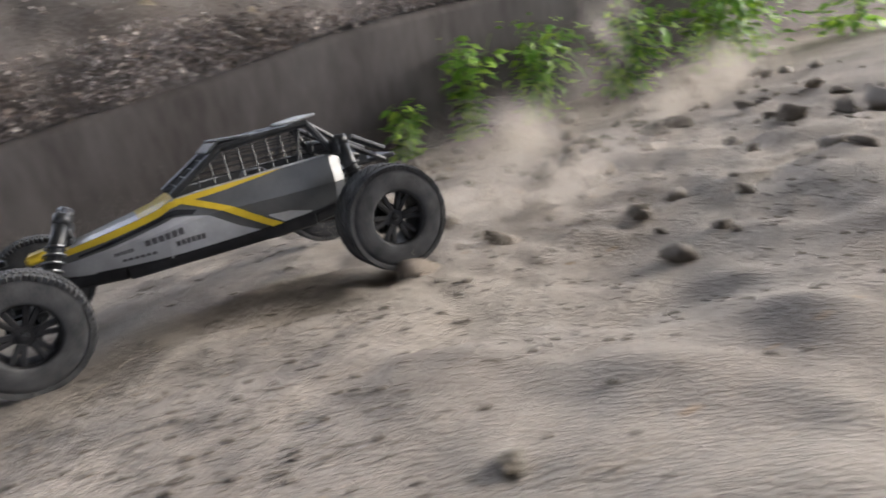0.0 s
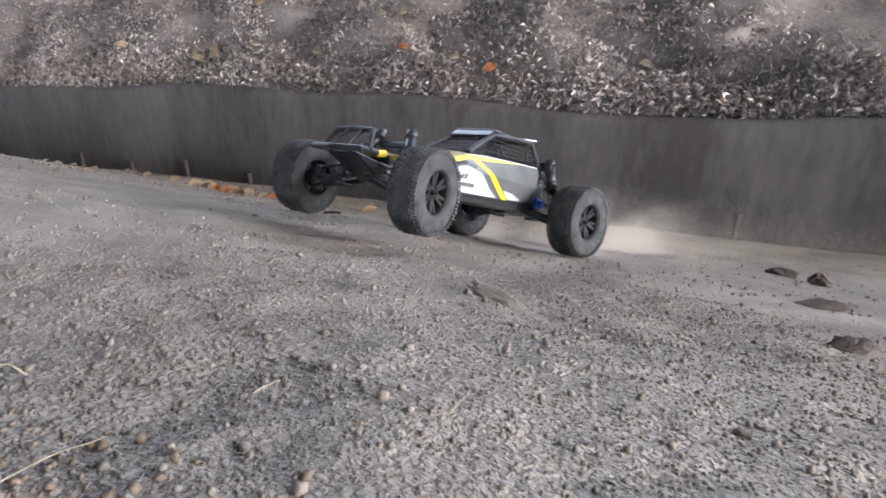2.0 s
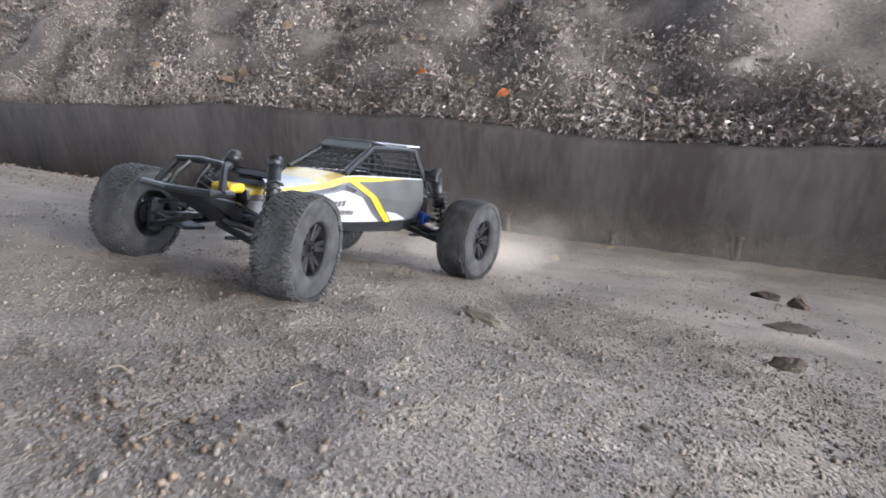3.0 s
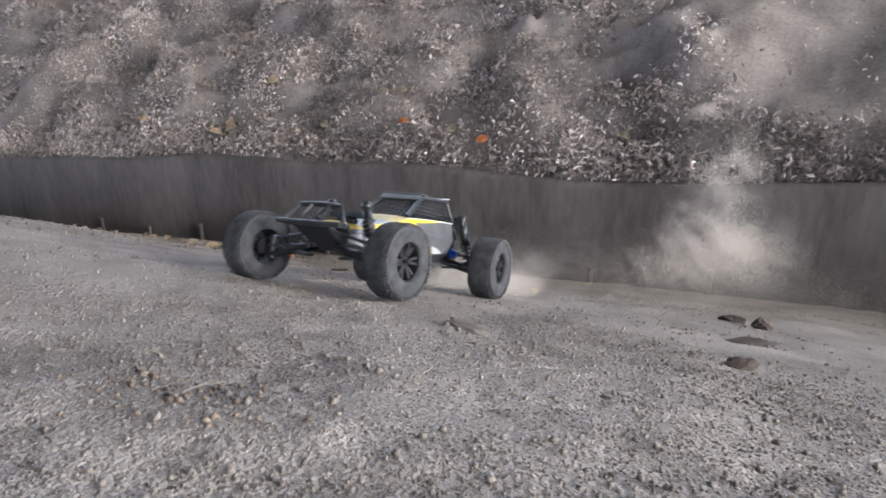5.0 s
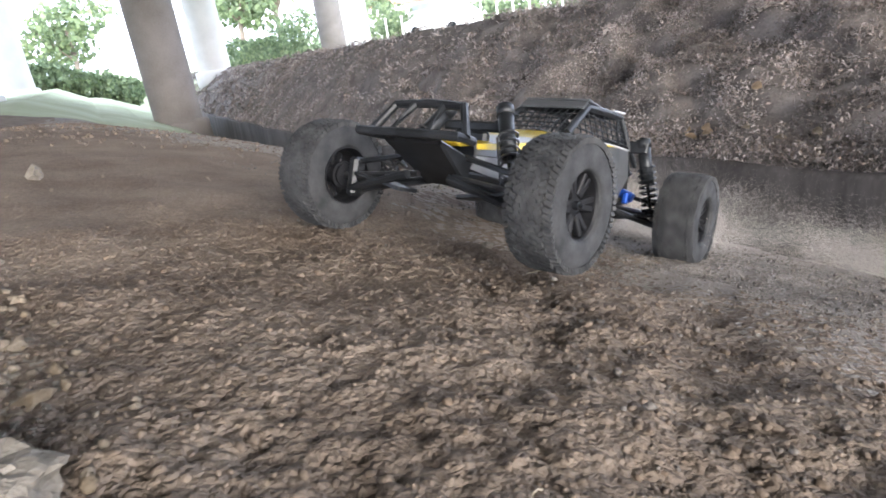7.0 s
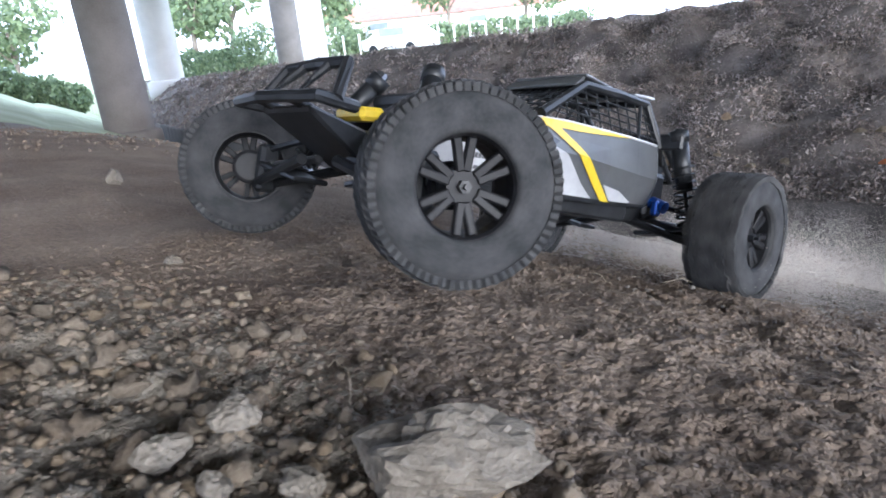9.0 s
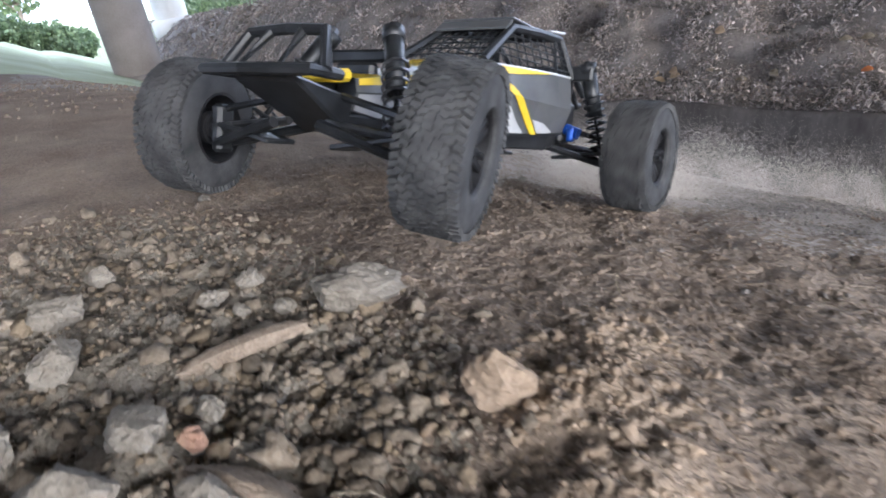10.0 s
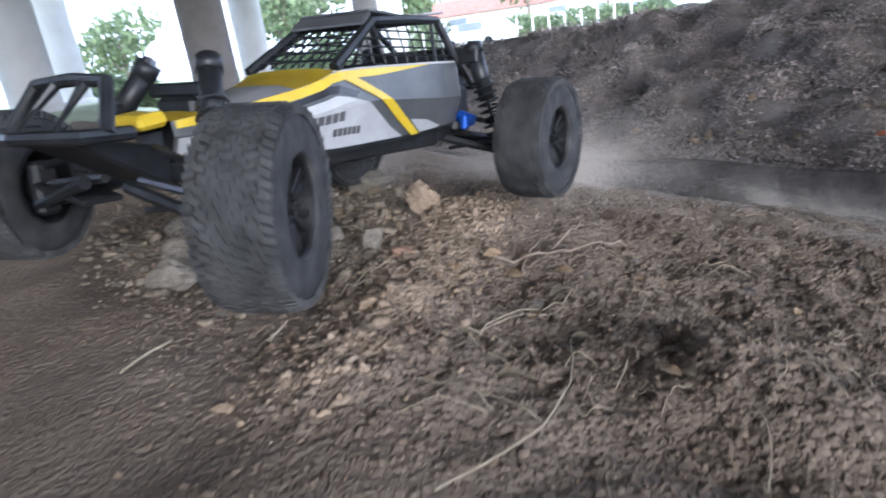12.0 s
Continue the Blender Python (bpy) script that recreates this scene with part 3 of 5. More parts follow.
strew("soil_lump", 260, -0.4, 0.8, -1.3, -0.6, 0.006, 0.011, CRUMB_BROWN, 17, "small lumps of turned brown soil", patchy, 0.5, 2.5, "nugget")
strew("soil_lump", 700, -0.1, 0.14, -0.42, -0.24, 0.0025, 0.007, CRUMB_BROWN, 22, "dark crumbs of a broken clod", dark_patch, 0.2, 2.0, "grain")
strew("soil_lump", 260, 0.9, 2.7, 0.0, 1.4, 0.012, 0.06, CRUMB, 16, "clods of turned soil", None, 0.4, 2.6, "nugget")


def wide_patch(x, y):
    return np.clip(1.2 - 0.09 * (-1.5 - x), 0.15, 1) * (y < WALL_Y - 0.08)


strew("soil_crumb", 15000, -8.5, -1.2, -2.6, 1.65, 0.005, 0.018, CRUMB_BROWN, 27, "scattered crumbs of dry soil", wide_patch, 0.3, 3.0, "grain")


def on_ground(ob, x, y, up=0.0, turn=0.0, tilt=0.0):
    ob.matrix_world = pose(x, y, float(land(x, y)) + float(ripple(x, y)) + up, tilt, 0, turn)
    return ob


def stone(seed, x, y, size, turn=0, mat=None, name="stone", label="pale dusty rough stone lying on the dirt", cat="stone", up=None, detail=4):
    bm = rock_bm(seed, size, 0.34, detail)
    return tagged(on_ground(part(name, bm, mat or STONE), x, y, size[2] * 0.28 + 0.004 * float(gravel_mask(x, y)) if up is None else up, turn), label, cat, "stones on the slope")


stone(1, -0.008, -1.022, (0.066, 0.046, 0.034), 70, label="large pale flat-topped stone in the gravel")
stone(2, -0.086, -1.074, (0.022, 0.018, 0.017), 70)
stone(3, -0.034, -1.064, (0.020, 0.015, 0.013), 10)
stone(4, -0.054, -1.090, (0.016, 0.012, 0.011), 40)
stone(5, 0.145, -1.005, (0.040, 0.034, 0.040), 60, CRUST, label="rounded tan stone half sunk in the ridge")
stone(6, 0.212, -1.090, (0.028, 0.023, 0.022), 15, label="pale crusty stone beside the ridge")
stone(7, 0.179, -1.117, (0.028, 0.022, 0.018), 130)
stone(8, -0.80, -1.052, (0.026, 0.022, 0.027), 0, label="whitish pointed stone standing on bare dirt")
stone(9, -0.371, -1.051, (0.016, 0.013, 0.009), 0)
stone(10, -0.088, -1.104, (0.022, 0.018, 0.016), 100)
stone(11, 0.05, -1.172, (0.040, 0.03, 0.024), 10)
stone(12, -0.18, -1.17, (0.026, 0.022, 0.018), 60)
stone(13, 0.125, -1.15, (0.034, 0.026, 0.02), 33)
stone(14, 0.078, -1.149, (0.017, 0.014, 0.014), 0, REDCLAY, "brick_bit", "small red fragment of brick in the gravel", "brick")
stone(15, 0.275, -1.082, (0.026, 0.018, 0.011), 20, REDCLAY, "clay_lump", "reddish crumbly clay lump on the ridge", "soil clod", 0.0)
stone(51, 0.09, -1.205, (0.050, 0.040, 0.036), 25, label="big crusted grey stone in the gravel")
stone(52, 0.135, -1.25, (0.044, 0.036, 0.030), 110, label="pale broken stone in the gravel")
stone(53, 0.185, -1.185, (0.036, 0.026, 0.022), 70)
stone(54, 0.01, -1.245, (0.042, 0.034, 0.028), 15, label="grey crusted clod in the gravel")
stone(55, -0.055, -1.205, (0.038, 0.030, 0.028), 140, label="dusty crusted clod in the gravel")
stone(56, -0.13, -1.20, (0.045, 0.030, 0.030), 80, label="dusty crusted clod in the gravel")
stone(57, 0.055, -1.135, (0.020, 0.016, 0.014), 200, label="small whitish chipped stone in the gravel")
stone(58, 0.125, -1.135, (0.075, 0.020, 0.014), 35, DRYWOOD, "wood_slab", "flat dusty piece of rotten wood in gravel", "wood chip")
stone(59, 0.20, -1.265, (0.040, 0.032, 0.026), 60)
stone(16, 0.322, 0.183, (0.040, 0.022, 0.016), 15, CLOD, "dark_clod", "dark flat clod of soil", "soil clod")
stone(17, 0.354, 0.745, (0.045, 0.035, 0.034), 30, CLOD, "dark_clod", "dark upright clod of soil", "soil clod")
stone(18, 0.30, 0.80, (0.06, 0.025, 0.018), 170, CLOD, "dark_clod", "dark flat clod of soil", "soil clod")
stone(19, 0.33, 0.47, (0.07, 0.03, 0.012), 20, CLOD, "dark_clod", "low crumbled dark clod", "soil clod")
stone(20, 0.044, 0.045, (0.070, 0.026, 0.008), 155, STONE, "pale_chip", "pale flat chip pressed into the soil", "stone")
for k, (x, y, s) in enumerate(((-0.62, 0.05, 0.02), (-0.35, -0.62, 0.016), (0.78, -0.2, 0.02), (0.52, -0.62, 0.014), (-0.9, -0.4, 0.02), (1.365, 0.51, 0.05), (1.22, 0.50, 0.07), (1.99, 0.55, 0.05), (2.1, 0.4, 0.05), (1.5, 0.6, 0.06), (1.62, 0.3, 0.05), (1.75, 0.75, 0.06), (1.85, 0.62, 0.07), (1.6, 0.8, 0.06), (1.45, 0.75, 0.05))):
    stone(30 + k, x, y, (s, s * 0.75, s * 0.5), 40 * k, CRUMB if k > 4 else STONE, "soil_clod" if k > 4 else "stone", "uneven clod of dry soil" if k > 4 else "small pale stone on the dirt", "soil clod" if k > 4 else "stone")


def build_chip():
    """Broken piece of weathered wood."""
    bm = bmesh.new()
    n, m = 26, 14
    rings = []
    rng = random.Random(5)
    groove = [rng.uniform(0.86, 1.08) for _ in range(m)]
    for i in range(n):
        k = i / (n - 1)
        w = 0.0088 * (1 - 0.45 * abs(2 * k - 1) ** 4) * (0.95 + 0.1 * rng.random())
        h = 0.0062 * (1 - 0.5 * abs(2 * k - 1) ** 3) * (0.95 + 0.1 * rng.random())
        rings.append([bm.verts.new(((k - 0.5) * 0.078 + (0.004 * rng.uniform(-1, 1) if i in (0, n - 1) else 0), w * groove[j] * math.cos(2 * math.pi * j / m) * rng.uniform(0.96, 1.04), h * groove[j] * math.sin(2 * math.pi * j / m) + 0.002 * math.sin(3 * k))) for j in range(m)])
    for a, b in zip(rings, rings[1:]):
        for j in range(m):
            bm.faces.new((a[j], a[(j + 1) % m], b[(j + 1) % m], b[j]))
    bm.faces.new(rings[0][::-1])
    bm.faces.new(rings[-1])
    return tagged(on_ground(part("wood_chip", bm, DRYWOOD), 0.003, -1.102, 0.010, 88), "broken tan piece of weathered wood in gravel", "wood chip")


build_chip()


def bent(points, lift=0.004):
    return [(x, y, float(land(x, y)) + float(ripple(x, y)) + lift + h) for x, y, h in points]


def eased(points):
    """The same line with its corners rounded off."""
    for _ in range(2):
        cut = [points[0]]
        for a, b in zip(points, points[1:]):
            cut += [tuple(p * 0.75 + q * 0.25 for p, q in zip(a, b)), tuple(p * 0.25 + q * 0.75 for p, q in zip(a, b))]
        points = cut + [points[-1]]
    return points


def twig(points, r, tip, mat=None, name="twig", label="thin dry bent twig lying on soil"):
    bm = bmesh.new()
    tube(bm, bent(eased(points)), r, 6, tip)
    return tagged(part(name, bm, mat or TWIG), label, "twig", "twigs on the ridge")


twig([(0.308, -1.013, 0.0), (0.322, -0.973, 0.004), (0.324, -0.93, 0.010), (0.317, -0.886, 0.010)], 0.0014, 0.0009)
twig([(0.317, -0.886, 0.010), (0.34, -0.89, 0.004), (0.362, -0.894, 0.001)], 0.0010, 0.0006)
twig([(0.431, -1.095, 0.001), (0.418, -1.05, 0.005), (0.402, -1.004, 0.005), (0.386, -0.985, 0.004)], 0.0006, 0.0004, STRAW)
twig([(0.433, -1.102, 0.001), (0.425, -1.06, 0.003), (0.409, -1.013, 0.003)], 0.0005, 0.0003, STRAW)
twig([(0.568, -1.184, 0.002), (0.552, -1.125, 0.004), (0.516, -1.081, 0.006), (0.471, -1.052, 0.002)], 0.0007, 0.0004, STRAW)
twig([(0.374, -1.30, 0.001), (0.35, -1.27, 0.008)], 0.0010, 0.0008, STRAW)
twig([(0.378, -1.214, 0.001), (0.367, -1.199, 0.006)], 0.0012, 0.0008, STRAW)
twig([(0.30, -0.95, 0.0), (0.285, -0.92, 0.010), (0.275, -0.895, 0.016)], 0.0012, 0.0008)
twig([(0.33, -1.0, 0.0), (0.30, -0.965, 0.006), (0.27, -0.93, 0.004)], 0.0008, 0.0005)
twig([(0.039, -0.327, 0.002), (0.036, -0.31, 0.003), (0.031, -0.291, 0.002)], 0.00028, 0.0002, STRAW)
twig([(-0.60, 0.601, 0.004), (-0.54, 0.585, 0.006)], 0.004, 0.003, DRYWOOD, "stick", "short brown stick lying on the dirt")
for k in range(76):
    rng = random.Random(100 + k)
    x, y = (rng.uniform(-0.35, 0.85), rng.uniform(-1.15, 0.25))
    if k < 50:
        x, y = rng.uniform(0.27, 0.62), rng.uniform(-1.14, -0.8)
    a, ln = rng.uniform(0, 6.28), rng.uniform(0.012, 0.05) * (1.5 if 30 < k < 50 else 1)
    twig([(x, y, 0.001), (x + ln * 0.5 * math.cos(a), y + ln * 0.5 * math.sin(a), rng.uniform(0.002, 0.008)), (x + ln * math.cos(a + 0.3), y + ln * math.sin(a + 0.3), 0.001)],
         0.00045, 0.00025, STRAW, "straw", "pale dry straw stalk on the soil")


def leaf_bm(length, width, curl):
    bm = bmesh.new()
    n = 7
    mid, l, r = [], [], []
    for i in range(n):
        k = i / (n - 1)
        w = width * math.sin(math.pi * (0.04 + 0.92 * k)) ** 0.8
        z = curl * math.sin(math.pi * k)
        mid.append(bm.verts.new(((k - 0.5) * length, 0, z)))
        l.append(bm.verts.new(((k - 0.5) * length, w, z + curl * 0.5)))
        r.append(bm.verts.new(((k - 0.5) * length, -w, z + curl * 0.35)))
    for i in range(n - 1):
        bm.faces.new((mid[i], mid[i + 1], l[i + 1], l[i]))
        bm.faces.new((r[i], r[i + 1], mid[i + 1], mid[i]))
    bmesh.ops.solidify(bm, geom=bm.faces[:], thickness=0.0004)
    return bm


def fallen_leaf(x, y, length, turn, mat, tilt=0, up=0.006, label="curled dry tan leaf on the soil"):
    ob = part("fallen_leaf", leaf_bm(length, length * 0.3, length * 0.12), mat)
    return tagged(on_ground(ob, x, y, up, turn, tilt), label, "leaf", "fallen leaves")


fallen_leaf(0.307, -1.014, 0.015, 70, TAN_LEAF, 40, 0.004)
fallen_leaf(0.335, -1.012, 0.018, 20, TAN_LEAF, 10, 0.004)
fallen_leaf(0.385, -1.0, 0.02, 95, STRAW, 5, 0.004)
fallen_leaf(0.33, -1.06, 0.016, 150, TAN_LEAF, 20, 0.004)
fallen_leaf(0.53, -1.03, 0.014, 10, TAN_LEAF, 0, 0.004)
for k in range(16):
    rng = random.Random(600 + k)
    fallen_leaf(rng.uniform(0.30, 0.56), rng.uniform(-1.12, -0.86), rng.uniform(0.009, 0.018), rng.uniform(0, 360), (STRAW, TAN_LEAF, LITTER)[k % 3], rng.uniform(-25, 25), 0.005, "torn dry leaf bit among straw")
for k in range(26):
    rng = random.Random(700 + k)
    fallen_leaf(-1.46 + rng.gauss(0, 0.13), 1.10 + rng.gauss(0, 0.05), rng.uniform(0.03, 0.075), rng.uniform(0, 360), (ORANGE_LEAF, TAN_LEAF, STRAW, TAN_LEAF)[k % 4], rng.uniform(-25, 25), 0.01,
                "curled orange-brown fallen leaf near the wall" if k % 4 == 0 else "curled tan fallen leaf near the wall")
for k in range(30):
    rng = random.Random(800 + k)
    fallen_leaf(rng.uniform(-3.6, 0.1), rng.uniform(0.9, 1.55), rng.uniform(0.02, 0.06), rng.uniform(0, 360), (TAN_LEAF, STRAW)[k % 2], rng.uniform(-15, 15), 0.008, "pale dry fallen leaf near the wall")


# ------------------------------------------------------------------ leaf bank
def litter_mask(x, y):
    far = 0.6 + 0.4 * np.clip((x + 5.5) / 2.5, 0, 1)
    top = 1 - 0.35 * np.clip((y - 3.1) * 2, 0, 1)
    clump = lumpy(3.7 * x, 5.3 * y + 8) + 0.6 * lumpy(9 * x + 2, 12 * y)
    rim = np.clip(1 - (y - WALL_Y) / 0.22, 0, 1)
    return np.clip((1 - 0.97 * bare_bank(x, y)) * far * top * (0.72 + 0.8 * clump + 0.5 * rim), 0.02, 1)


def build_litter(name, count, s0, s1, x0, x1, y1, seed, lift):
    rng = np.random.default_rng(seed)
    x = rng.uniform(x0, x1, count)
    y = WALL_Y - 0.01 + (y1 - WALL_Y) * rng.uniform(0, 1, count) ** 0.95
    keep = rng.uniform(0, 1, count) < litter_mask(x, y)
    x, y = x[keep], y[keep]
    n = len(x)
    s = rng.uniform(s0, s1, n)
    z = land(x, np.maximum(y, WALL_Y + 0.01)) + rng.uniform(0, lift, n)
    v = np.array([(-0.5, 0, 0), (-0.05, 0.26, 0.10), (-0.08, -0.24, 0.14), (0.02, 0, 0.03), (0.5, 0.03, 0.05)])
    f = np.array([(0, 3, 1), (0, 2, 3), (3, 4, 1), (2, 4, 3)])
    turn = np.stack([rng.normal(0.25, 0.8, n), rng.normal(0, 0.7, n), rng.uniform(0, 6.28, n)], 1)
    size = s[:, None] * np.stack([np.ones(n), rng.uniform(0.35, 1.1, n), rng.uniform(0.3, 2.8, n)], 1)
    ob = crowd(v, f, np.stack([x, y, z], 1), size, turn, name, LITTER)
    return tagged(ob, "matted dead brown and grey leaves on the bank", "leaf litter", kind="stuff")


build_litter("leaf_litter", 60000, 0.016, 0.034, -6.5, 3.2, 3.4, 31, 0.05)
build_litter("leaf_litter", 90000, 0.010, 0.026, -4.5, 2.2, 3.3, 32, 0.05)
build_litter("leaf_litter", 14000, 0.012, 0.032, -5.5, 2.6, WALL_Y + 0.16, 33, 0.07)
build_litter("leaf_litter", 26000, 0.03, 0.07, -16, -4.5, 3.6, 34, 0.06)
build_litter("leaf_litter", 16000, 0.07, 0.14, -36, -14, 3.8, 35, 0.08)


def bank_leaf(x, y, z, size, mat, label, seed):
    rng = random.Random(seed)
    ob = part("fallen_leaf", leaf_bm(size, size * 0.36, size * 0.15), mat)
    ob.matrix_world = pose(x, y, z, rng.uniform(15, 50), rng.uniform(-20, 20), rng.uniform(-40, 40))
    return tagged(ob, label, "leaf", "bright leaves on the bank")


for k, (x, y, m) in enumerate(((-0.74, 1.815, 0), (-1.15, 1.88, 0), (-2.07, 2.1, 1), (-1.95, 1.86, 2), (-1.6, 1.9, 2), (-2.2, 1.88, 1), (-2.3, 1.86, 1), (-2.35, 1.9, 1), (-2.25, 1.93, 1), (-1.32, 2.0, 2), (-1.25, 2.05, 2), (-0.2, 1.95, 2), (-0.9, 1.84, 2), (-1.75, 1.85, 2), (-2.9, 1.9, 1), (0.9, 2.0, 2), (1.2, 1.85, 2))):
    bank_leaf(x, y, float(land(x, y)) + 0.05, (0.05, 0.07, 0.055)[m], (ORANGE_LEAF, TAN_LEAF, STRAW)[m], ("bright orange fallen leaf on the bank", "tan curled fallen leaf on the bank", "whitish dry fallen leaf on the bank")[m], 900 + k)


# ------------------------------------------------------------------ weeds at the wall's right end
def build_weed(x, y, height, spread, count, seed, label):
    rng = random.Random(seed)
    plant = tagged(new("weed"), label, "plant", "weeds by the wall")
    z0 = float(land(x, min(y, WALL_Y - 0.02)))
    plant.location = (x, y, z0)
    stems = []
    for k in range(5):
        a, lean = rng.uniform(0, 6.28), rng.uniform(0.1, 0.5)
        pts = [(0.01 * math.cos(a), 0.01 * math.sin(a), -0.03)]
        for i in range(1, 5):
            h = height * i / 4 * rng.uniform(0.85, 1.0)
            pts.append((lean * spread * (i / 4) ** 1.5 * math.cos(a), lean * spread * (i / 4) ** 1.5 * math.sin(a), h))
        bm = bmesh.new()
        tube(bm, pts, 0.006, 5, 0.002)
        part("stem", bm, STEM, plant)
        stems.append(pts)
    at, size, turn = [], [], []
    for k in range(count):
        p = stems[k % 5]
        i = rng.randrange(1, 5)
        q = rng.random()
        b = [p[i - 1][j] + (p[i][j] - p[i - 1][j]) * q for j in range(3)]
        a = rng.uniform(0, 6.28)
        d = rng.uniform(0.2, 1.0) * spread * 0.45
        at.append((b[0] + d * math.cos(a), b[1] + d * math.sin(a), max(0.02, b[2] + rng.uniform(-0.05, 0.04))))
        s = rng.uniform(0.028, 0.065)
        size.append((s, s * rng.uniform(0.7, 1.1), s))
        turn.append((rng.uniform(-0.6, 0.6), rng.uniform(-0.7, 0.3), a))
    v = np.array([(-0.5, 0, 0), (-0.1, 0.3, 0.05), (-0.1, -0.3, 0.05), (0.1, 0, 0.0), (0.55, 0, -0.12)])
    f = np.array([(0, 3, 1), (0, 2, 3), (3, 4, 1), (2, 4, 3)])
    ob = crowd(v, f, np.array(at), np.array(size), np.array(turn), "foliage", GREEN)
    ob.parent = plant
    return plant


build_weed(1.60, 1.62, 0.20, 0.16, 198, 1, "low yellow-green leafy weed at the wall's foot")
build_weed(1.86, 1.58, 0.40, 0.17, 286, 2, "tall bright green weed at the wall's foot")
build_weed(2.16, 1.55, 0.36, 0.26, 374, 3, "broad bright green weed beside the dirt")
build_weed(2.55, 1.50, 0.36, 0.36, 484, 4, "dense green weed beside the dirt")
build_weed(3.0, 1.45, 0.50, 0.42, 572, 5, "dense green weed beside the dirt")
build_weed(3.2, 1.5, 0.7, 0.5, 616, 6, "tall dark green shrub beside the dirt")
build_weed(3.6, 1.2, 0.6, 0.5, 616, 7, "tall green shrub beside the dirt")


# ------------------------------------------------------------------ bridge and the park beyond
def polar(az, dist):
    a = radians(az)
    return 0.3 - dist * math.sin(a), -1.1 + dist * math.cos(a)


def build_pier(az, dist, dia, mat):
    x, y = polar(az, dist)
    z = float(land(x, y))
    pier = tagged(new("bridge_pier"), "tall round grey concrete bridge pier with flared head" if mat is PIER else "concrete bridge pier coloured pale as sunlit, with flared head", "bridge pier", "bridge piers")
    pier.location = (x, y, z)
    r = dia / 2
    n = 32
    for name, prof in (("footing", [(0.02, -0.6), (r * 1.25, -0.6), (r * 1.25, 0.12), (r * 0.98, 0.2)]), ("column", [(r, 0.1), (r, 1.6), (r, 4.1), (r * 1.25, 4.5)]), ("pier_head", [(r * 1.25, 4.5), (r * 2.0, 5.0), (r * 3.2, 5.35), (r * 3.4, 5.6), (0.02, 5.6)])):
        bm = bmesh.new()
        rings = [[bm.verts.new((q * math.cos(2 * math.pi * j / n), q * math.sin(2 * math.pi * j / n), h)) for q, h in prof] for j in range(n)]
        for j in range(n):
            for i in range(len(prof) - 1):
                bm.faces.new((rings[j][i], rings[j][i + 1], rings[(j + 1) % n][i + 1], rings[(j + 1) % n][i]))
        part(name, bm, mat, pier, "", True)
    return pier


# brightly lit piers get the copy whose colour holds the sunlight
for az, dist, dia, mat in ((84.6, 18.5, 1.2, PIER), (81.0, 27.0, 1.2, PIER_SUNLIT), (71.1, 32.0, 1.2, PIER), (68.9, 40.0, 1.3, PIER_SUNLIT), (98.0, 19.0, 1.2, PIER_SUNLIT), (95.0, 30, 1.2, PIER_SUNLIT), (106, 22, 1.2, PIER)):
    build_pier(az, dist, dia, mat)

bm = bmesh.new()
box(bm, (36, 23.5, 0.7), (-6, -1.25, 6.25), None, 0.05)
for y in (-9.5, -5.5, -1.5, 2.5, 6.5, 9.5):
    box(bm, (36, 0.7, 0.7), (-6, y, 5.6), None, 0.03)
tagged(part("bridge_deck", bm, PIER), "grey concrete road bridge deck overhead", "bridge", kind="structure")


def clumps(name, centre, size, count, leaf, seed, mat, parent=None, label=""):
    """A leafy mass: many small leaf clumps in an uneven shell."""
    rng = np.random.default_rng(seed)
    d = rng.normal(0, 1, (count, 3))
    d /= np.linalg.norm(d, axis=1)[:, None]
    lump = 1 + 0.22 * np.sin(3 * d[:, 0] * 2 + seed) * np.sin(4 * d[:, 2] + seed) + 0.12 * np.sin(9 * d[:, 1] + 2 * seed)
    r = rng.uniform(0.45, 1.0, count) ** 0.6 * lump
    at = np.array(centre) + d * r[:, None] * np.array(size)
    v = np.array([(-0.5, 0, 0), (0, 0.4, 0.1), (0.5, 0, 0), (0, -0.4, -0.1)])
    f = np.array([(0, 1, 2, 3)])
    ob = crowd(v, f, at, leaf * rng.uniform(0.6, 1.5, count), rng.uniform(0, 6.28, (count, 3)), name, mat)
    if parent is not None:
        ob.parent = parent
    if label:
        ob["label"] = label
    return ob


def build_tree(az, dist, h, w, seed):
    x, y = polar(az, dist)
    z = float(land(x, y))
    tree = tagged(new("tree"), "leafy green park tree beyond the lawn", "tree", "park trees")
    tree.location = (x, y, z)
    rng = random.Random(seed)
    bm = bmesh.new()
    tube(bm, [(0, 0, -0.3), (0.1, 0.05, h * 0.2), (0.05, 0.2, h * 0.45), (0.2, 0.1, h * 0.7)], 0.28, 8, 0.09)
    for k in range(5):
        a = rng.uniform(0, 6.28)
        tube(bm, [(0.05, 0.1, h * 0.35), (w * 0.3 * math.cos(a), w * 0.3 * math.sin(a), h * 0.55), (w * 0.6 * math.cos(a), w * 0.6 * math.sin(a), h * 0.72)], 0.10, 6, 0.03)
    part("trunk", bm, BARK, tree)
    for k in range(4):
        a = rng.uniform(0, 6.28)
        clumps("crown", (w * 0.4 * math.cos(a), w * 0.4 * math.sin(a), h * rng.uniform(0.5, 0.85)), (w * 0.55, w * 0.55, h * 0.26), 420, 0.42, seed * 7 + k, HEDGE, tree)
    return tree


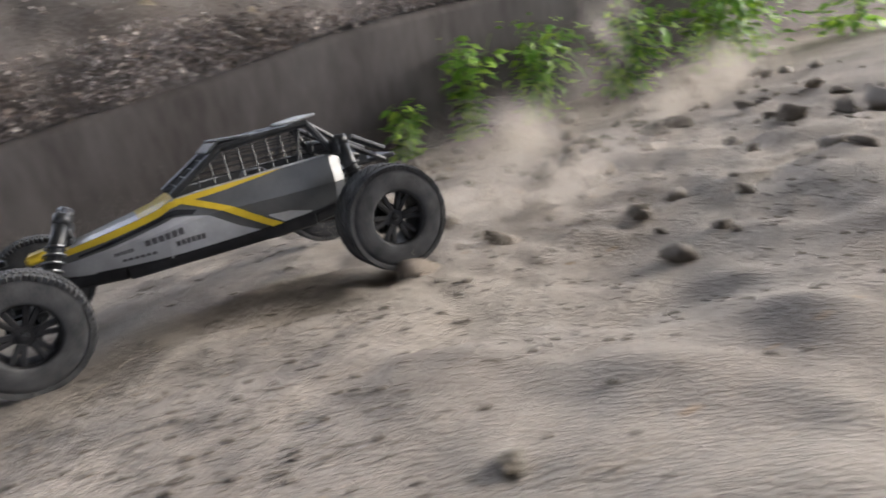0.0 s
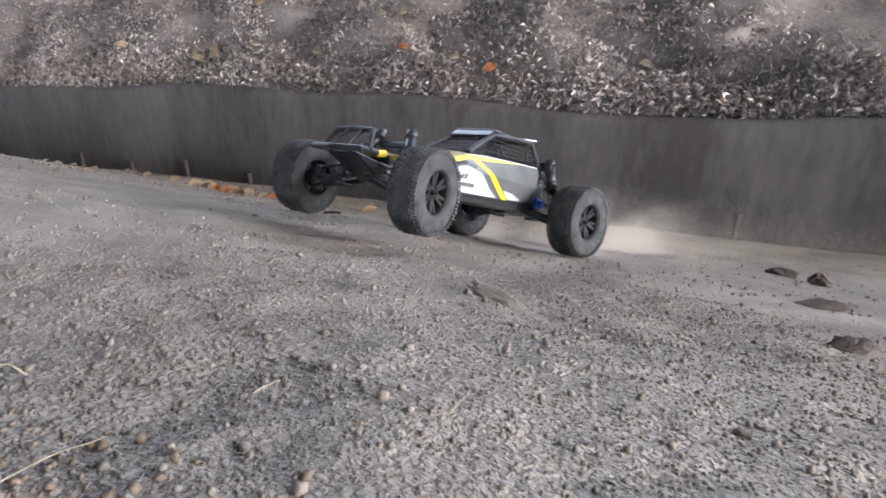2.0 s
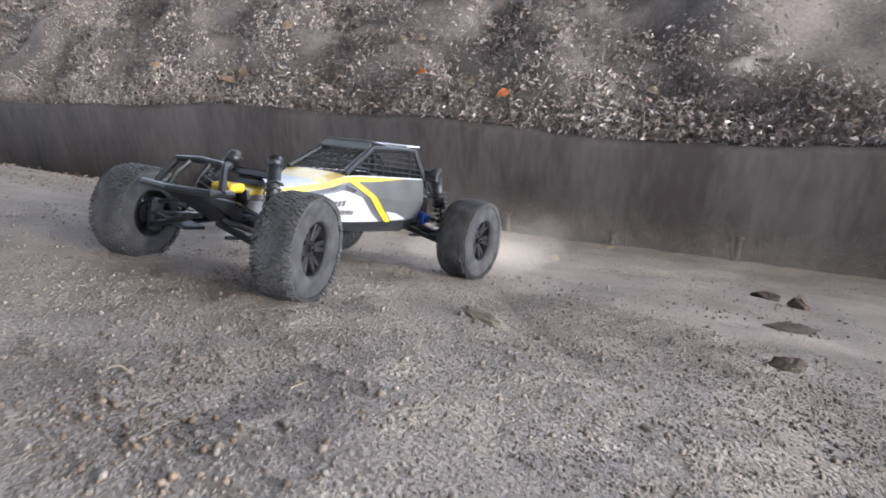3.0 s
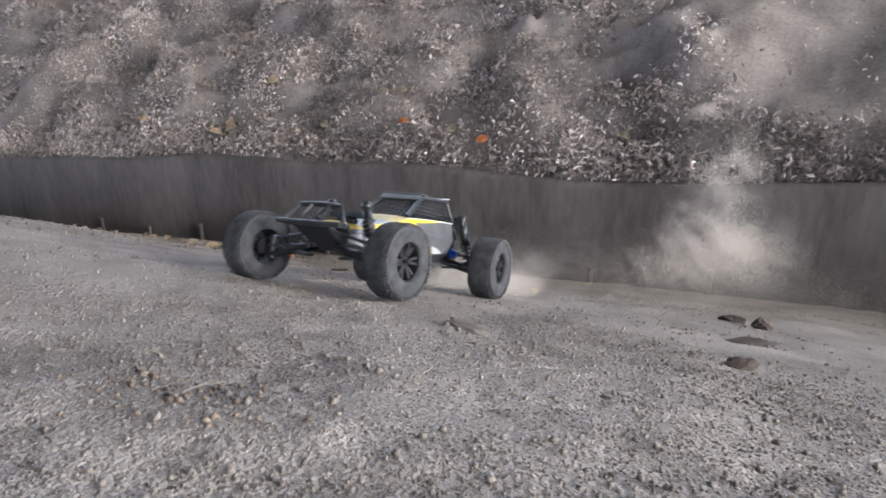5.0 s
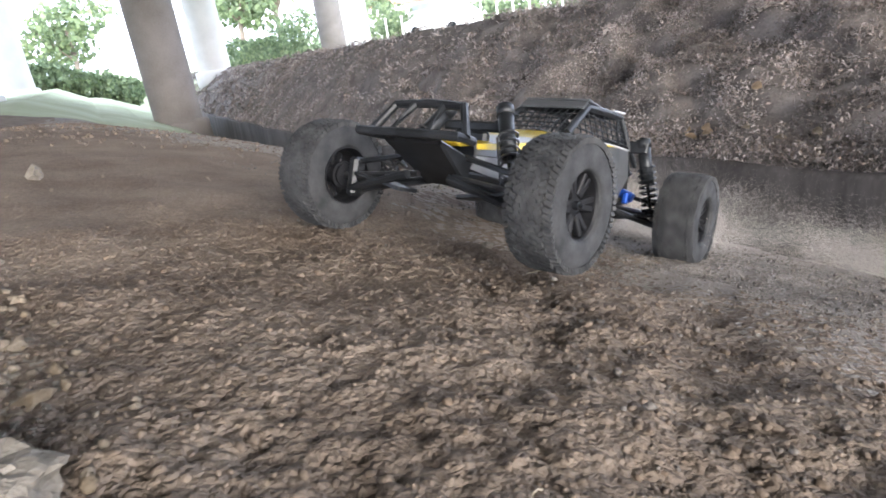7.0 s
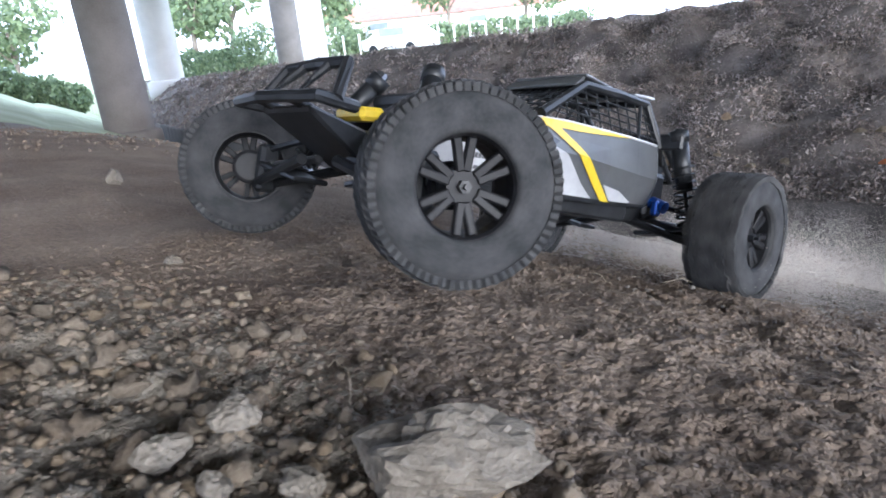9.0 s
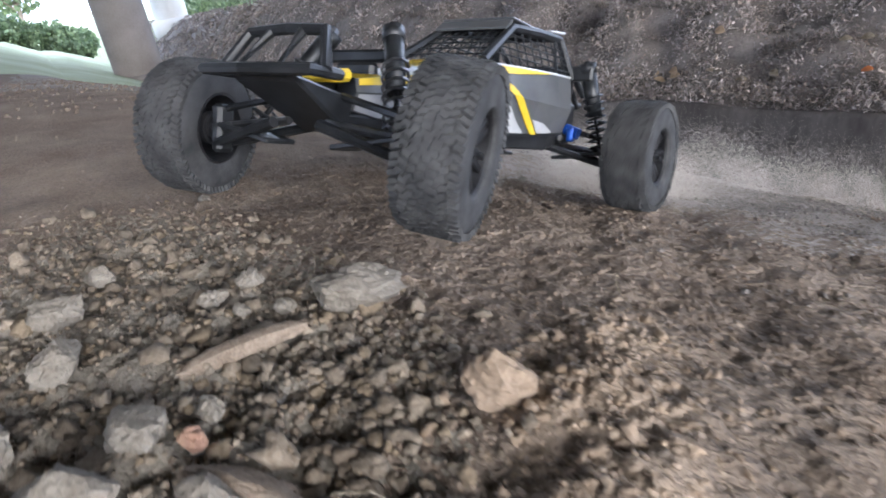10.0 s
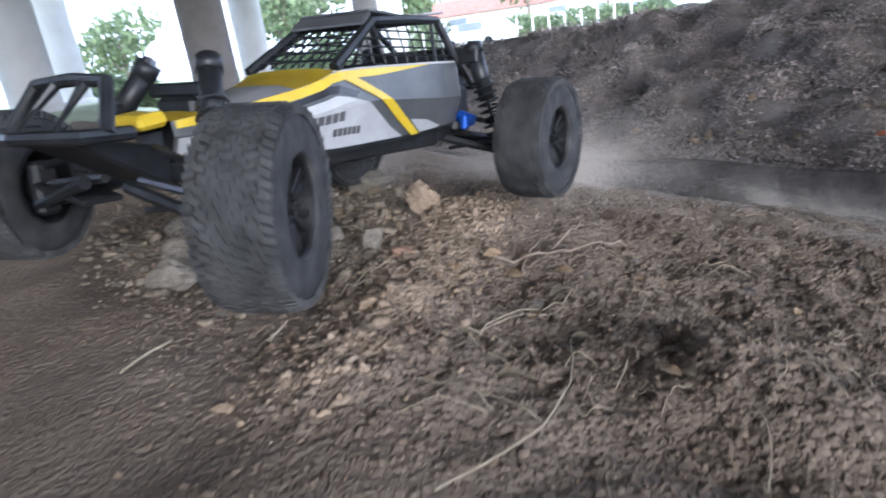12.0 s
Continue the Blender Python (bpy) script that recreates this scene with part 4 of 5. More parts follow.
def build_bush(az, dist, w, h, seed, mat=None, label="rounded green bush at the lawn's edge"):
    x, y = polar(az, dist)
    ob = clumps("bush", (0, 0, h * 0.45), (w / 2, w / 2, h * 0.55), 900, 0.16 * max(1, dist / 30), seed, mat or HEDGE)
    ob.location = (x, y, float(land(x, y)))
    return tagged(ob, label, "bush", "bushes beyond the lawn")


for k in range(9):
    build_bush(87.8 + k * 1.3, 36, 1.5, 1.3, 40 + k, None, "clipped dark green hedge plant beyond the lawn")
for k, (az, d, w, h) in enumerate(((79.0, 33, 2.6, 1.3), (77.0, 30, 2.2, 1.1), (75.0, 31, 2.4, 1.6), (73.6, 38, 3, 2.4), (67.0, 44, 3.5, 2.4), (65.5, 46, 3, 1.8), (60.6, 44, 3.0, 1.5), (58.4, 45, 3.2, 1.7), (56, 46, 3, 1.4), (53.2, 45, 3.2, 1.6), (50.4, 46, 3.2, 1.4), (47, 46, 3, 1.5))):
    build_bush(az, d, w, h, 60 + k)
for k, (az, d, h, w) in enumerate(((78.5, 55, 8, 4.0), (75.5, 60, 9, 4), (66.6, 58, 8, 3.6), (57.5, 66, 8, 4.0), (51.0, 70, 8, 5), (91, 62, 7, 4), (101, 60, 8, 5))):
    build_tree(az, d, h, w, 200 + k)


def build_vehicle(az, dist, turn, tall):
    x, y = polar(az, dist)
    car = tagged(new("parked_car"), "white parked van beyond the bank" if tall else "white parked car beyond the bank", "car", "parked cars")
    car.matrix_world = pose(x, y, float(land(x, y)), 0, 0, turn)
    bm = bmesh.new()
    h = 1.5 if tall else 1.0
    prof = [(-2.1, 0.35), (-2.15, 0.9), (-1.5, 1.0), (-0.9, 0.45 + h), (1.3, 0.5 + h), (2.0, 1.05), (2.15, 0.9), (2.1, 0.35)]
    a = [bm.verts.new((px, -0.85, pz)) for px, pz in prof]
    b = [bm.verts.new((px, 0.85, pz)) for px, pz in prof]
    bm.faces.new(a)
    bm.faces.new(b[::-1])
    for i in range(len(prof)):
        j = (i + 1) % len(prof)
        bm.faces.new((a[i], b[i], b[j], a[j]))
    bmesh.ops.bevel(bm, geom=bm.edges[:], offset=0.06, segments=2, affect="EDGES")
    part("car_body", bm, PAINT_WHITE, car)
    for s in (-0.86, 0.86):
        bm = bmesh.new()
        box(bm, (1.7, 0.02, 0.4), (0.1, s, 0.25 + h), None, 0.005)
        part("side_window", bm, GLASS_SKY, car)
        for px in (-1.3, 1.3):
            bm = bmesh.new()
            rod(bm, (px, s * 0.9, 0.32), (px, s * 1.02, 0.32), 0.32, 0.32, 16)
            part("road_wheel", bm, PLASTIC, car)
    return car


build_vehicle(62.8, 46, 20, True)
build_vehicle(61.8, 38, 25, False)
build_vehicle(54.5, 52, 15, True)
build_vehicle(49, 52, 15, False)
for k in range(14):
    az = 49 + 1.35 * k
    x, y = polar(az, 42)
    bm = bmesh.new()
    rod(bm, (0, 0, -0.3), (0, 0, 1.25), 0.06, 0.06, 8)
    bmesh.ops.create_uvsphere(bm, u_segments=8, v_segments=5, radius=0.08, matrix=Matrix.Translation((0, 0, 1.28)))
    ob = part("bollard", bm, FENCE)
    ob.location = (x, y, float(land(x, y)))
    tagged(ob, "white painted post at the road's edge", "post", "posts along the road")


def build_house(az, dist, w, h):
    x, y = polar(az, dist)
    house = tagged(new("house"), "pale house with a red tiled roof beyond trees", "house", "houses beyond the park")
    house.matrix_world = pose(x, y, float(land(x, y)), 0, 0, az)
    bm = bmesh.new()
    box(bm, (w, 8, h), (0, 0, h / 2), None, 0.05)
    part("house_wall", bm, FENCE, house)
    bm = bmesh.new()
    vs = [bm.verts.new(c) for c in ((-w / 2 - 0.4, -4.4, h), (w / 2 + 0.4, -4.4, h), (w / 2 + 0.4, 4.4, h), (-w / 2 - 0.4, 4.4, h), (-w / 2 - 0.4, 0, h + 2), (w / 2 + 0.4, 0, h + 2))]
    for q in ((0, 1, 5, 4), (2, 3, 4, 5), (0, 4, 3), (1, 2, 5), (0, 3, 2, 1)):
        bm.faces.new([vs[i] for i in q])
    part("roof", bm, ROOF, house)
    for i in range(4):
        bm = bmesh.new()
        box(bm, (1.1, 0.06, 1.3), (-w / 2 + w * (i + 0.5) / 4, -4.03, h * 0.5), None, 0.01)
        part("window", bm, GLASS_SKY, house)
    return house


build_house(62, 85, 16, 3.2)
build_house(53, 90, 18, 3.4)

# ------------------------------------------------------------------ the toy car: x ahead, y to its left, z up, origin on the ground under its middle
BASE, TRACK, TYRE_R, TYRE_W = 0.37, 0.265, 0.0575, 0.041
REAR_SIZE = (1.06, 1.14, 1.06)  # the rear tyres are a little taller and wider


def build_wheel(car, name_side):
    """Rim with open twin spokes; its outer face looks along +y for the left side."""
    s = 1 if name_side == "left" else -1
    bm = bmesh.new()
    prof = [(0.0297, -0.021), (0.0282, -0.021), (0.0262, -0.011), (0.0262, 0.008), (0.0274, 0.0155), (0.0297, 0.0185), (0.0308, 0.0178), (0.0304, 0.0155), (0.0287, 0.0135), (0.0279, 0.007), (0.0279, -0.011), (0.0297, -0.018), (0.0297, -0.021)]
    lathe(bm, [(r, y * s) for r, y in prof], 36)
    rod(bm, (0, -0.017 * s, 0), (0, 0.0105 * s, 0), 0.0115, 0.0098, 18)
    wheel = part("wheel", bm, RIM, car, "black rim with six open twin spokes")
    bm = bmesh.new()
    box(bm, (0.0190, 0.0056, 0.0052), (0.0180, 0.0106 * s, 0), Matrix.Rotation(0.13 * s, 4, "Z"), 0.0009)
    spoke = part("spoke", bm, RIM, wheel)
    for k in range(6):
        for off in (-0.17, 0.17):
            one = spoke if k == 0 and off < 0 else new("spoke", spoke.data)
            one.parent = wheel
            one.matrix_local = Matrix.Rotation(math.pi * k / 3 + off, 4, "Y")
    bm = bmesh.new()
    rod(bm, (0, -0.014 * s, 0), (0, -0.008 * s, 0), 0.0145, 0.0135, 20)
    part("hub_disc", bm, RUBBER_DARK, wheel, "dull black hub disc")
    bm = bmesh.new()
    R, w = TYRE_R - 0.0025, TYRE_W / 2
    prof = [(0.0288, -0.0195), (0.0315, -0.0212), (0.038, -w), (0.045, -w - 0.0006), (0.0485, -w + 0.0004), (0.0515, -w + 0.0024), (R - 0.0012, -w + 0.006), (R + 0.0002, -0.011), (R + 0.001, -0.004), (R + 0.001, 0.004), (R + 0.0002, 0.011), (R - 0.0012, w - 0.006), (0.0515, w - 0.0024), (0.0485, w - 0.0004), (0.045, w + 0.0006), (0.038, w), (0.0315, 0.0212), (0.0288, 0.0195), (0.0288, -0.0195)]
    lathe(bm, prof, 48)
    for f in bm.faces:
        c = f.calc_center_median()
        f.material_index = 1 if abs(c.y) > w - 0.004 and math.hypot(c.x, c.z) > 0.030 else 0
        f.smooth = True
    part("tyre", bm, [TYRE, SIDEWALL], wheel, "knobbly black tyre with dust-grey sidewalls")
    bm = bmesh.new()
    n = 66
    for k in range(n):
        for row, y in enumerate((-0.0180, -0.0122, -0.0062, 0.0, 0.0062, 0.0122, 0.0180)):
            a = 2 * math.pi * (k + (0.5 if row % 2 else 0.0)) / n
            outer = abs(y) > 0.015
            rr = TYRE_R - 0.0030 - (0.0014 if outer else 0)
            turn = Matrix.Rotation(-a, 4, "Y") @ Matrix.Rotation((0.35, -0.35, 0.25, 0, -0.25, 0.35, -0.35)[row], 4, "X") @ Matrix.Rotation(math.copysign(0.22, y) if outer else 0, 4, "Z")
            box(bm, (0.0048, 0.0064 if outer else 0.0056, 0.0036), (rr * math.cos(a), y + 0.0008 * ((7 * k + 5 * row) % 5 - 2) * (0.3 if outer else 1), rr * math.sin(a)), turn)
    part("tread", bm, TYRE, wheel, "blocky black tread dulled with dust")
    bm = bmesh.new()
    rod(bm, (0, 0.0095 * s, 0), (0, 0.0150 * s, 0), 0.0040, 0.0038, 6)
    rod(bm, (0, 0.0145 * s, 0), (0, 0.0185 * s, 0), 0.0018, 0.0018, 8)
    part("wheel_nut", bm, PLASTIC, wheel, "black wheel nut")
    return wheel


# stations along the body: x, then half-width and height of the bottom, the crease and the belt, and the height of the ridge
SHELL = ((0.158, 0.017, 0.079, 0.023, 0.093, 0.021, 0.103, 0.105),
         (0.135, 0.025, 0.074, 0.031, 0.094, 0.028, 0.107, 0.11),
         (0.1, 0.033, 0.071, 0.041, 0.097, 0.036, 0.113, 0.117),
         (0.065, 0.04, 0.069, 0.049, 0.101, 0.043, 0.12, 0.124),
         (0.044, 0.044, 0.068, 0.054, 0.104, 0.046, 0.125, 0.129),
         (0.026, 0.046, 0.068, 0.057, 0.107, 0.05, 0.133, 0.136),
         (-0.0179, 0.049, 0.069, 0.06, 0.108, 0.054, 0.135, 0.136),
         (-0.0667, 0.051, 0.071, 0.061, 0.107, 0.056, 0.137, 0.137),
         (-0.1155, 0.05, 0.074, 0.06, 0.106, 0.056, 0.139, 0.139),
         (-0.1546, 0.048, 0.077, 0.058, 0.106, 0.053, 0.14, 0.14),
         (-0.1692, 0.043, 0.082, 0.05, 0.106, 0.047, 0.134, 0.134))


def shell_at(x):
    for a, b in zip(SHELL, SHELL[1:]):
        if b[0] <= x <= a[0]:
            k = (a[0] - x) / (a[0] - b[0])
            return [p + (q - p) * k for p, q in zip(a, b)]
    return list(SHELL[0] if x > SHELL[0][0] else SHELL[-1])


def side_point(x, v, s, out=0.0):
    """A point of the body's side: v 0 at the bottom, 1 at the crease, 2 at the belt."""
    st = shell_at(x)
    (ya, za), (yb, zb) = ((st[1], st[2]), (st[3], st[4])) if v <= 1 else ((st[3], st[4]), (st[5], st[6]))
    k = v if v <= 1 else v - 1
    return (x, s * (ya + (yb - ya) * k + out), za + (zb - za) * k)


def side_patch(bm, rows, s, out, thick=0.0008):
    """A thin sheet on the body's side; rows: (x at the low edge, v) pairs along two edges."""
    lo, hi = rows
    fine_lo, fine_hi = [], []
    for a, b, c, d in zip(lo, lo[1:], hi, hi[1:]):
        fine_lo += ramp_pts(a, b, 3)[:-1]
        fine_hi += ramp_pts(c, d, 3)[:-1]
    lo, hi = fine_lo + [lo[-1]], fine_hi + [hi[-1]]
    for o, flip in ((out, 1), (out - thick, -1)):
        vs = [[bm.verts.new(side_point(*p, s, o)) for p in ramp_pts(a, b, 8)] for a, b in zip(lo, hi)]
        for p, q in zip(vs, vs[1:]):
            for j in range(8):
                bm.faces.new((p[j], p[j + 1], q[j + 1], q[j]) if flip > 0 else (p[j], q[j], q[j + 1], p[j + 1]))


def ramp_pts(a, b, n):
    return [(a[0] + (b[0] - a[0]) * i / n, a[1] + (b[1] - a[1]) * i / n) for i in range(n + 1)]


def build_shock(bm_body, bm_spring, a, b, r=0.0078, turns=7):
    a, b = Vector(a), Vector(b)
    d = b - a
    rod(bm_body, a, a + d * 0.55, r, r, 12)
    rod(bm_body, a - d * 0.05, a + d * 0.06, r * 1.15, r * 1.15, 12)
    rod(bm_body, a + d * 0.5, b, 0.0022, 0.0022, 6)
    rod(bm_body, b - d * 0.1, b, r * 0.95, r * 0.8, 12)
    q = d.to_track_quat("Z", "Y")
    pts = []
    for i in range(turns * 10 + 1):
        k = i / (turns * 10)
        ang = 2 * math.pi * turns * k
        pts.append(a + d * (0.3 + 0.62 * k) + q @ Vector((r * 1.3 * math.cos(ang), r * 1.3 * math.sin(ang), 0)))
    tube(bm_spring, pts, 0.0013, 5)


def build_car():
    car = tagged(new("toy_buggy"), "white, gunmetal and yellow radio-controlled toy desert buggy on knobbly tyres", "toy car")
    # chassis tub
    bm = bmesh.new()
    for x0, x1, hw0, hw1, z0, z1 in ((0.165, 0.09, 0.018, 0.030, 0.062, 0.058), (0.09, -0.125, 0.034, 0.046, 0.057, 0.059), (-0.125, -0.215, 0.044, 0.026, 0.060, 0.068)):
        vs = [bm.verts.new(c) for c in ((x0, hw0, z0), (x0, -hw0, z0), (x1, -hw1, z1), (x1, hw1, z1), (x0, hw0 + 0.003, z0 + 0.014), (x0, -hw0 - 0.003, z0 + 0.014), (x1, -hw1 - 0.003, z1 + 0.018), (x1, hw1 + 0.003, z1 + 0.018))]
        for q in ((0, 1, 2, 3), (4, 7, 6, 5), (0, 4, 5, 1), (1, 5, 6, 2), (2, 6, 7, 3), (3, 7, 4, 0)):
            bm.faces.new([vs[i] for i in q])
    bmesh.ops.bevel(bm, geom=bm.edges[:], offset=0.002, segments=1, affect="EDGES")
    part("chassis", bm, PLASTIC, car, "black plastic chassis tub")
    # body sides, hood, rear face
    for s in (1, -1):
        bm = bmesh.new()
        xs = [st[0] for st in SHELL]
        for o in (0.0, -0.0014):
            grid = [[bm.verts.new(side_point(x, v, s, o)) for v in (0, 0.5, 1, 1.5, 2)] for x in xs]
            for a, b in zip(grid, grid[1:]):
                for j in range(4):
                    bm.faces.new((a[j], a[j + 1], b[j + 1], b[j]))
        part("side_panel", bm, SHELL_GREY, car, "gunmetal bodyshell side")
        for name, mat, label, out, rows in (
                ("white_flank", SHELL_WHITE, "white printed flank ahead of the stripe", 0.0008, ([(0.156, 0.05), (0.1, 0.05), (0.06, 0.05), (0.035, 0.05), (0.0, 0.05), (-0.03, 0.05), (-0.054, 0.05)], [(0.156, 0.9), (0.1, 1.05), (0.06, 1.22), (0.032, 1.30), (-0.004, 0.98), (-0.034, 0.42), (-0.058, 0.07)])),
                ("black_band", SHELL_BLACK, "black band above the white flank", 0.0009, ([(0.13, 1.1), (0.1, 1.2), (0.06, 1.36), (0.038, 1.42), (0.012, 1.18)], [(0.13, 1.25), (0.1, 1.42), (0.06, 1.58), (0.036, 1.66), (0.006, 1.32)])),
                ("yellow_edge", YELLOW, "yellow line along the hood's edge", 0.0008, ([(0.156, 1.5), (0.1, 1.55), (0.06, 1.62), (0.034, 1.68)], [(0.156, 1.98), (0.1, 1.98), (0.06, 1.98), (0.030, 1.98)])),
                ("yellow_stripe", YELLOW, "yellow stripe raked down the flank", 0.0013, (ramp_pts((0.034, 1.98), (-0.070, 0.08), 6), ramp_pts((0.018, 1.98), (-0.083, 0.08), 6))),
                ("yellow_belt", YELLOW, "yellow band below the window", 0.0015, ([(0.034, 1.72), (-0.02, 1.76), (-0.07, 1.9)], [(0.034, 1.98), (-0.02, 1.98), (-0.10, 1.98)])),
                # bright reflection on the gunmetal side, laid on as a white patch
                ("sheen_patch", SHELL_WHITE, "white patch behind the stripe, painted as a reflection", 0.0009, ([(-0.086, 0.08), (-0.10, 0.1), (-0.118, 0.12)], [(-0.066, 0.5), (-0.094, 0.42), (-0.120, 0.16)]))):
            bm = bmesh.new()
            side_patch(bm, rows, s, out)
            part(name, bm, mat, car, label)
        # unreadable lettering as bars
        for x0, x1, va, vb in ((0.098, 0.078, 0.62, 0.76), (0.066, 0.024, 0.66, 0.86), (0.092, 0.056, 0.32, 0.42), (0.036, 0.004, 0.36, 0.52)):
            bm = bmesh.new()
            n = 6
            for i in range(n):
                xa, xb = x0 + (x1 - x0) * i / n, x0 + (x1 - x0) * (i + 0.8) / n
                side_patch(bm, ([(xa, va), (xb, va)], [(xa, vb), (xb, vb)]), s, 0.0014)
            part("print_bar", bm, DECAL, car, "dark printed bar")
        bm = bmesh.new()
        tube(bm, [side_point(x, 2, s, 0.0008) for x in (0.03, 0.0, -0.05, -0.10, -0.15)], 0.0013, 6)
        part("belt_trim", bm, SHELL_WHITE, car, "white moulded belt line")
        bm = bmesh.new()
        side_patch(bm, ([(0.12, 0.0), (0.03, 0.0), (-0.06, 0.0), (-0.15, 0.0)], [(0.12, 0.11), (0.03, 0.11), (-0.06, 0.11), (-0.15, 0.11)]), s, 0.0014)
        part("sill", bm, PLASTIC, car, "black sill edge")
    bm = bmesh.new()
    grid = []
    for st in SHELL[:6]:
        grid.append([bm.verts.new((st[0], y, z)) for y, z in ((st[5], st[6]), (st[5] * 0.6, st[7] - 0.0006), (0, st[7]), (-st[5] * 0.6, st[7] - 0.0006), (-st[5], st[6]))])
    for i, (a, b) in enumerate(zip(grid, grid[1:])):
        for j in range(4):
            f = bm.faces.new((a[j], a[j + 1], b[j + 1], b[j]))
            f.material_index = 1 if i in (0, 3, 4) or (j in (0, 3) and i > 2) else 0
    bmesh.ops.solidify(bm, geom=bm.faces[:], thickness=0.0014)
    part("hood", bm, [SHELL_WHITE, YELLOW], car, "white hood with yellow nose and scuttle")
    bm = bmesh.new()
    box(bm, (0.185, 0.085, 0.004), (-0.070, 0, 0.119), None, 0.001)
    box(bm, (0.03, 0.05, 0.02), (-0.075, 0, 0.130), None, 0.006)
    part("cockpit_floor", bm, PLASTIC, car, "black cockpit insert")
    bm = bmesh.new()
    for st in (SHELL[-1],):
        vs = [bm.verts.new((st[0], y, z)) for y, z in ((st[1], st[2]), (st[3], st[4]), (st[5], st[6]), (-st[5], st[6]), (-st[3], st[4]), (-st[1], st[2]))]
        bm.faces.new(vs)
    bmesh.ops.solidify(bm, geom=bm.faces[:], thickness=0.0014)
    part("rear_panel", bm, SHELL_BLACK, car, "black rear bulkhead")
    # roll cage
    A0, A1, B1, B0 = (0.026, 0.049, 0.135), (-0.037, 0.040, 0.174), (-0.142, 0.040, 0.180), (-0.164, 0.050, 0.140)
    for s in (1, -1):
        f = lambda p: (p[0], s * p[1], p[2])
        bm = bmesh.new()
        tube(bm, [f(A0), f(A1), f((-0.09, 0.041, 0.178)), f(B1), f(B0)], 0.0046, 8)
        tube(bm, [f((-0.132, 0.04, 0.178)), f((-0.118, 0.052, 0.140))], 0.002, 6)
        part("cage_side", bm, PLASTIC, car, "black tubular roll cage side")
        bm = bmesh.new()
        tube(bm, [f(B1), f((-0.190, 0.034, 0.142)), f((-0.236, 0.028, 0.114))], 0.0032, 8)
        tube(bm, [f(B0), f((-0.20, 0.034, 0.128))], 0.0026, 8)
        part("cage_stay", bm, PLASTIC, car, "black rear cage stay")
        # side net
        bm = bmesh.new()
        for i in range(9):
            k = (i + 0.5) / 9
            x = 0.004 - 0.152 * k
            top = min(0.176, 0.137 + (0.026 - x) * 0.62)
            if x < -0.142:
                top = 0.180 - (-0.142 - x) * 1.8
            rod(bm, (x, s * 0.0525, 0.138), (x - 0.002, s * (0.0525 - (top - 0.138) * 0.38), top), 0.0009, sides=5)
        for j in range(4):
            z = 0.145 + 0.0072 * j
            xf = 0.026 - (z - 0.135) / 0.62
            rod(bm, (xf, s * (0.0525 - (z - 0.138) * 0.38), z), (-0.160 + (z - 0.14) * 0.5, s * (0.0525 - (z - 0.138) * 0.38), z + 0.001), 0.0009, sides=5)
        part("side_net", bm, PLASTIC, car, "black woven window net")
    for x, z in ((-0.037, 0.174), (-0.142, 0.180), (-0.09, 0.178)):
        bm = bmesh.new()
        tube(bm, [(x, 0.040, z), (x, 0, z + 0.001), (x, -0.040, z)], 0.0033, 8)
        part("cage_bar", bm, PLASTIC, car, "black cage cross bar")
    bm = bmesh.new()
    for i in range(9):
        y = -0.04 + 0.01 * i
        rod(bm, (0.024, y * 1.15, 0.137), (-0.035, y * 0.92, 0.172), 0.0009, sides=5)
    for j in range(4):
        k = (j + 0.7) / 5
        rod(bm, (0.024 - 0.059 * k, 0.046 - 0.008 * k, 0.137 + 0.035 * k), (0.024 - 0.059 * k, -0.046 + 0.008 * k, 0.137 + 0.035 * k), 0.0009, sides=5)
    part("windscreen_net", bm, PLASTIC, car, "black windscreen mesh")
    bm = bmesh.new()
    box(bm, (0.046, 0.084, 0.0028), (-0.058, 0, 0.1815), pose(0, 0, 0, 0, -3, 0), 0.001)
    box(bm, (0.016, 0.084, 0.0026), (-0.029, 0, 0.1755), pose(0, 0, 0, 0, 38, 0), 0.001)
    part("roof_panel", bm, SHELL_GREY, car, "gunmetal roof panel")
    bm = bmesh.new()
    box(bm, (0.036, 0.082, 0.0028), (-0.138, 0, 0.1865), pose(0, 0, 0, 0, 6, 0), 0.001)
    part("rear_visor", bm, SHELL_WHITE, car, "pale rear roof visor")
    bm = bmesh.new()
    tube(bm, [(-0.236, 0.028, 0.114), (-0.240, 0, 0.114), (-0.236, -0.028, 0.114)], 0.0032, 8)
    part("rear_bar", bm, PLASTIC, car, "black rear cross bar")
    # front bumper
    for pts in ([(0.205, -0.05, 0.100), (0.236, -0.055, 0.100), (0.246, 0, 0.099), (0.236, 0.055, 0.100), (0.205, 0.05, 0.100)],
                [(0.222, -0.054, 0.101), (0.208, -0.038, 0.129), (0.206, 0, 0.131), (0.208, 0.038, 0.129), (0.222, 0.054, 0.101)]):
        bm = bmesh.new()
        tube(bm, pts, 0.0042, 8)
        part("bumper_hoop", bm, PLASTIC, car, "black tubular front bumper hoop")
    for y in (-0.016, 0.016):
        bm = bmesh.new()
        tube(bm, [(0.207, y, 0.13), (0.235, y * 1.3, 0.1), (0.165, y, 0.084)], 0.0038, 8)
        part("bumper_strut", bm, PLASTIC, car, "black bumper strut")
    bm = bmesh.new()
    vs = [bm.verts.new(c) for c in ((0.228, 0.033, 0.094), (0.228, -0.033, 0.094), (0.165, -0.024, 0.060), (0.165, 0.024, 0.060), (0.228, 0.033, 0.098), (0.228, -0.033, 0.098), (0.165, -0.026, 0.088), (0.165, 0.026, 0.088))]
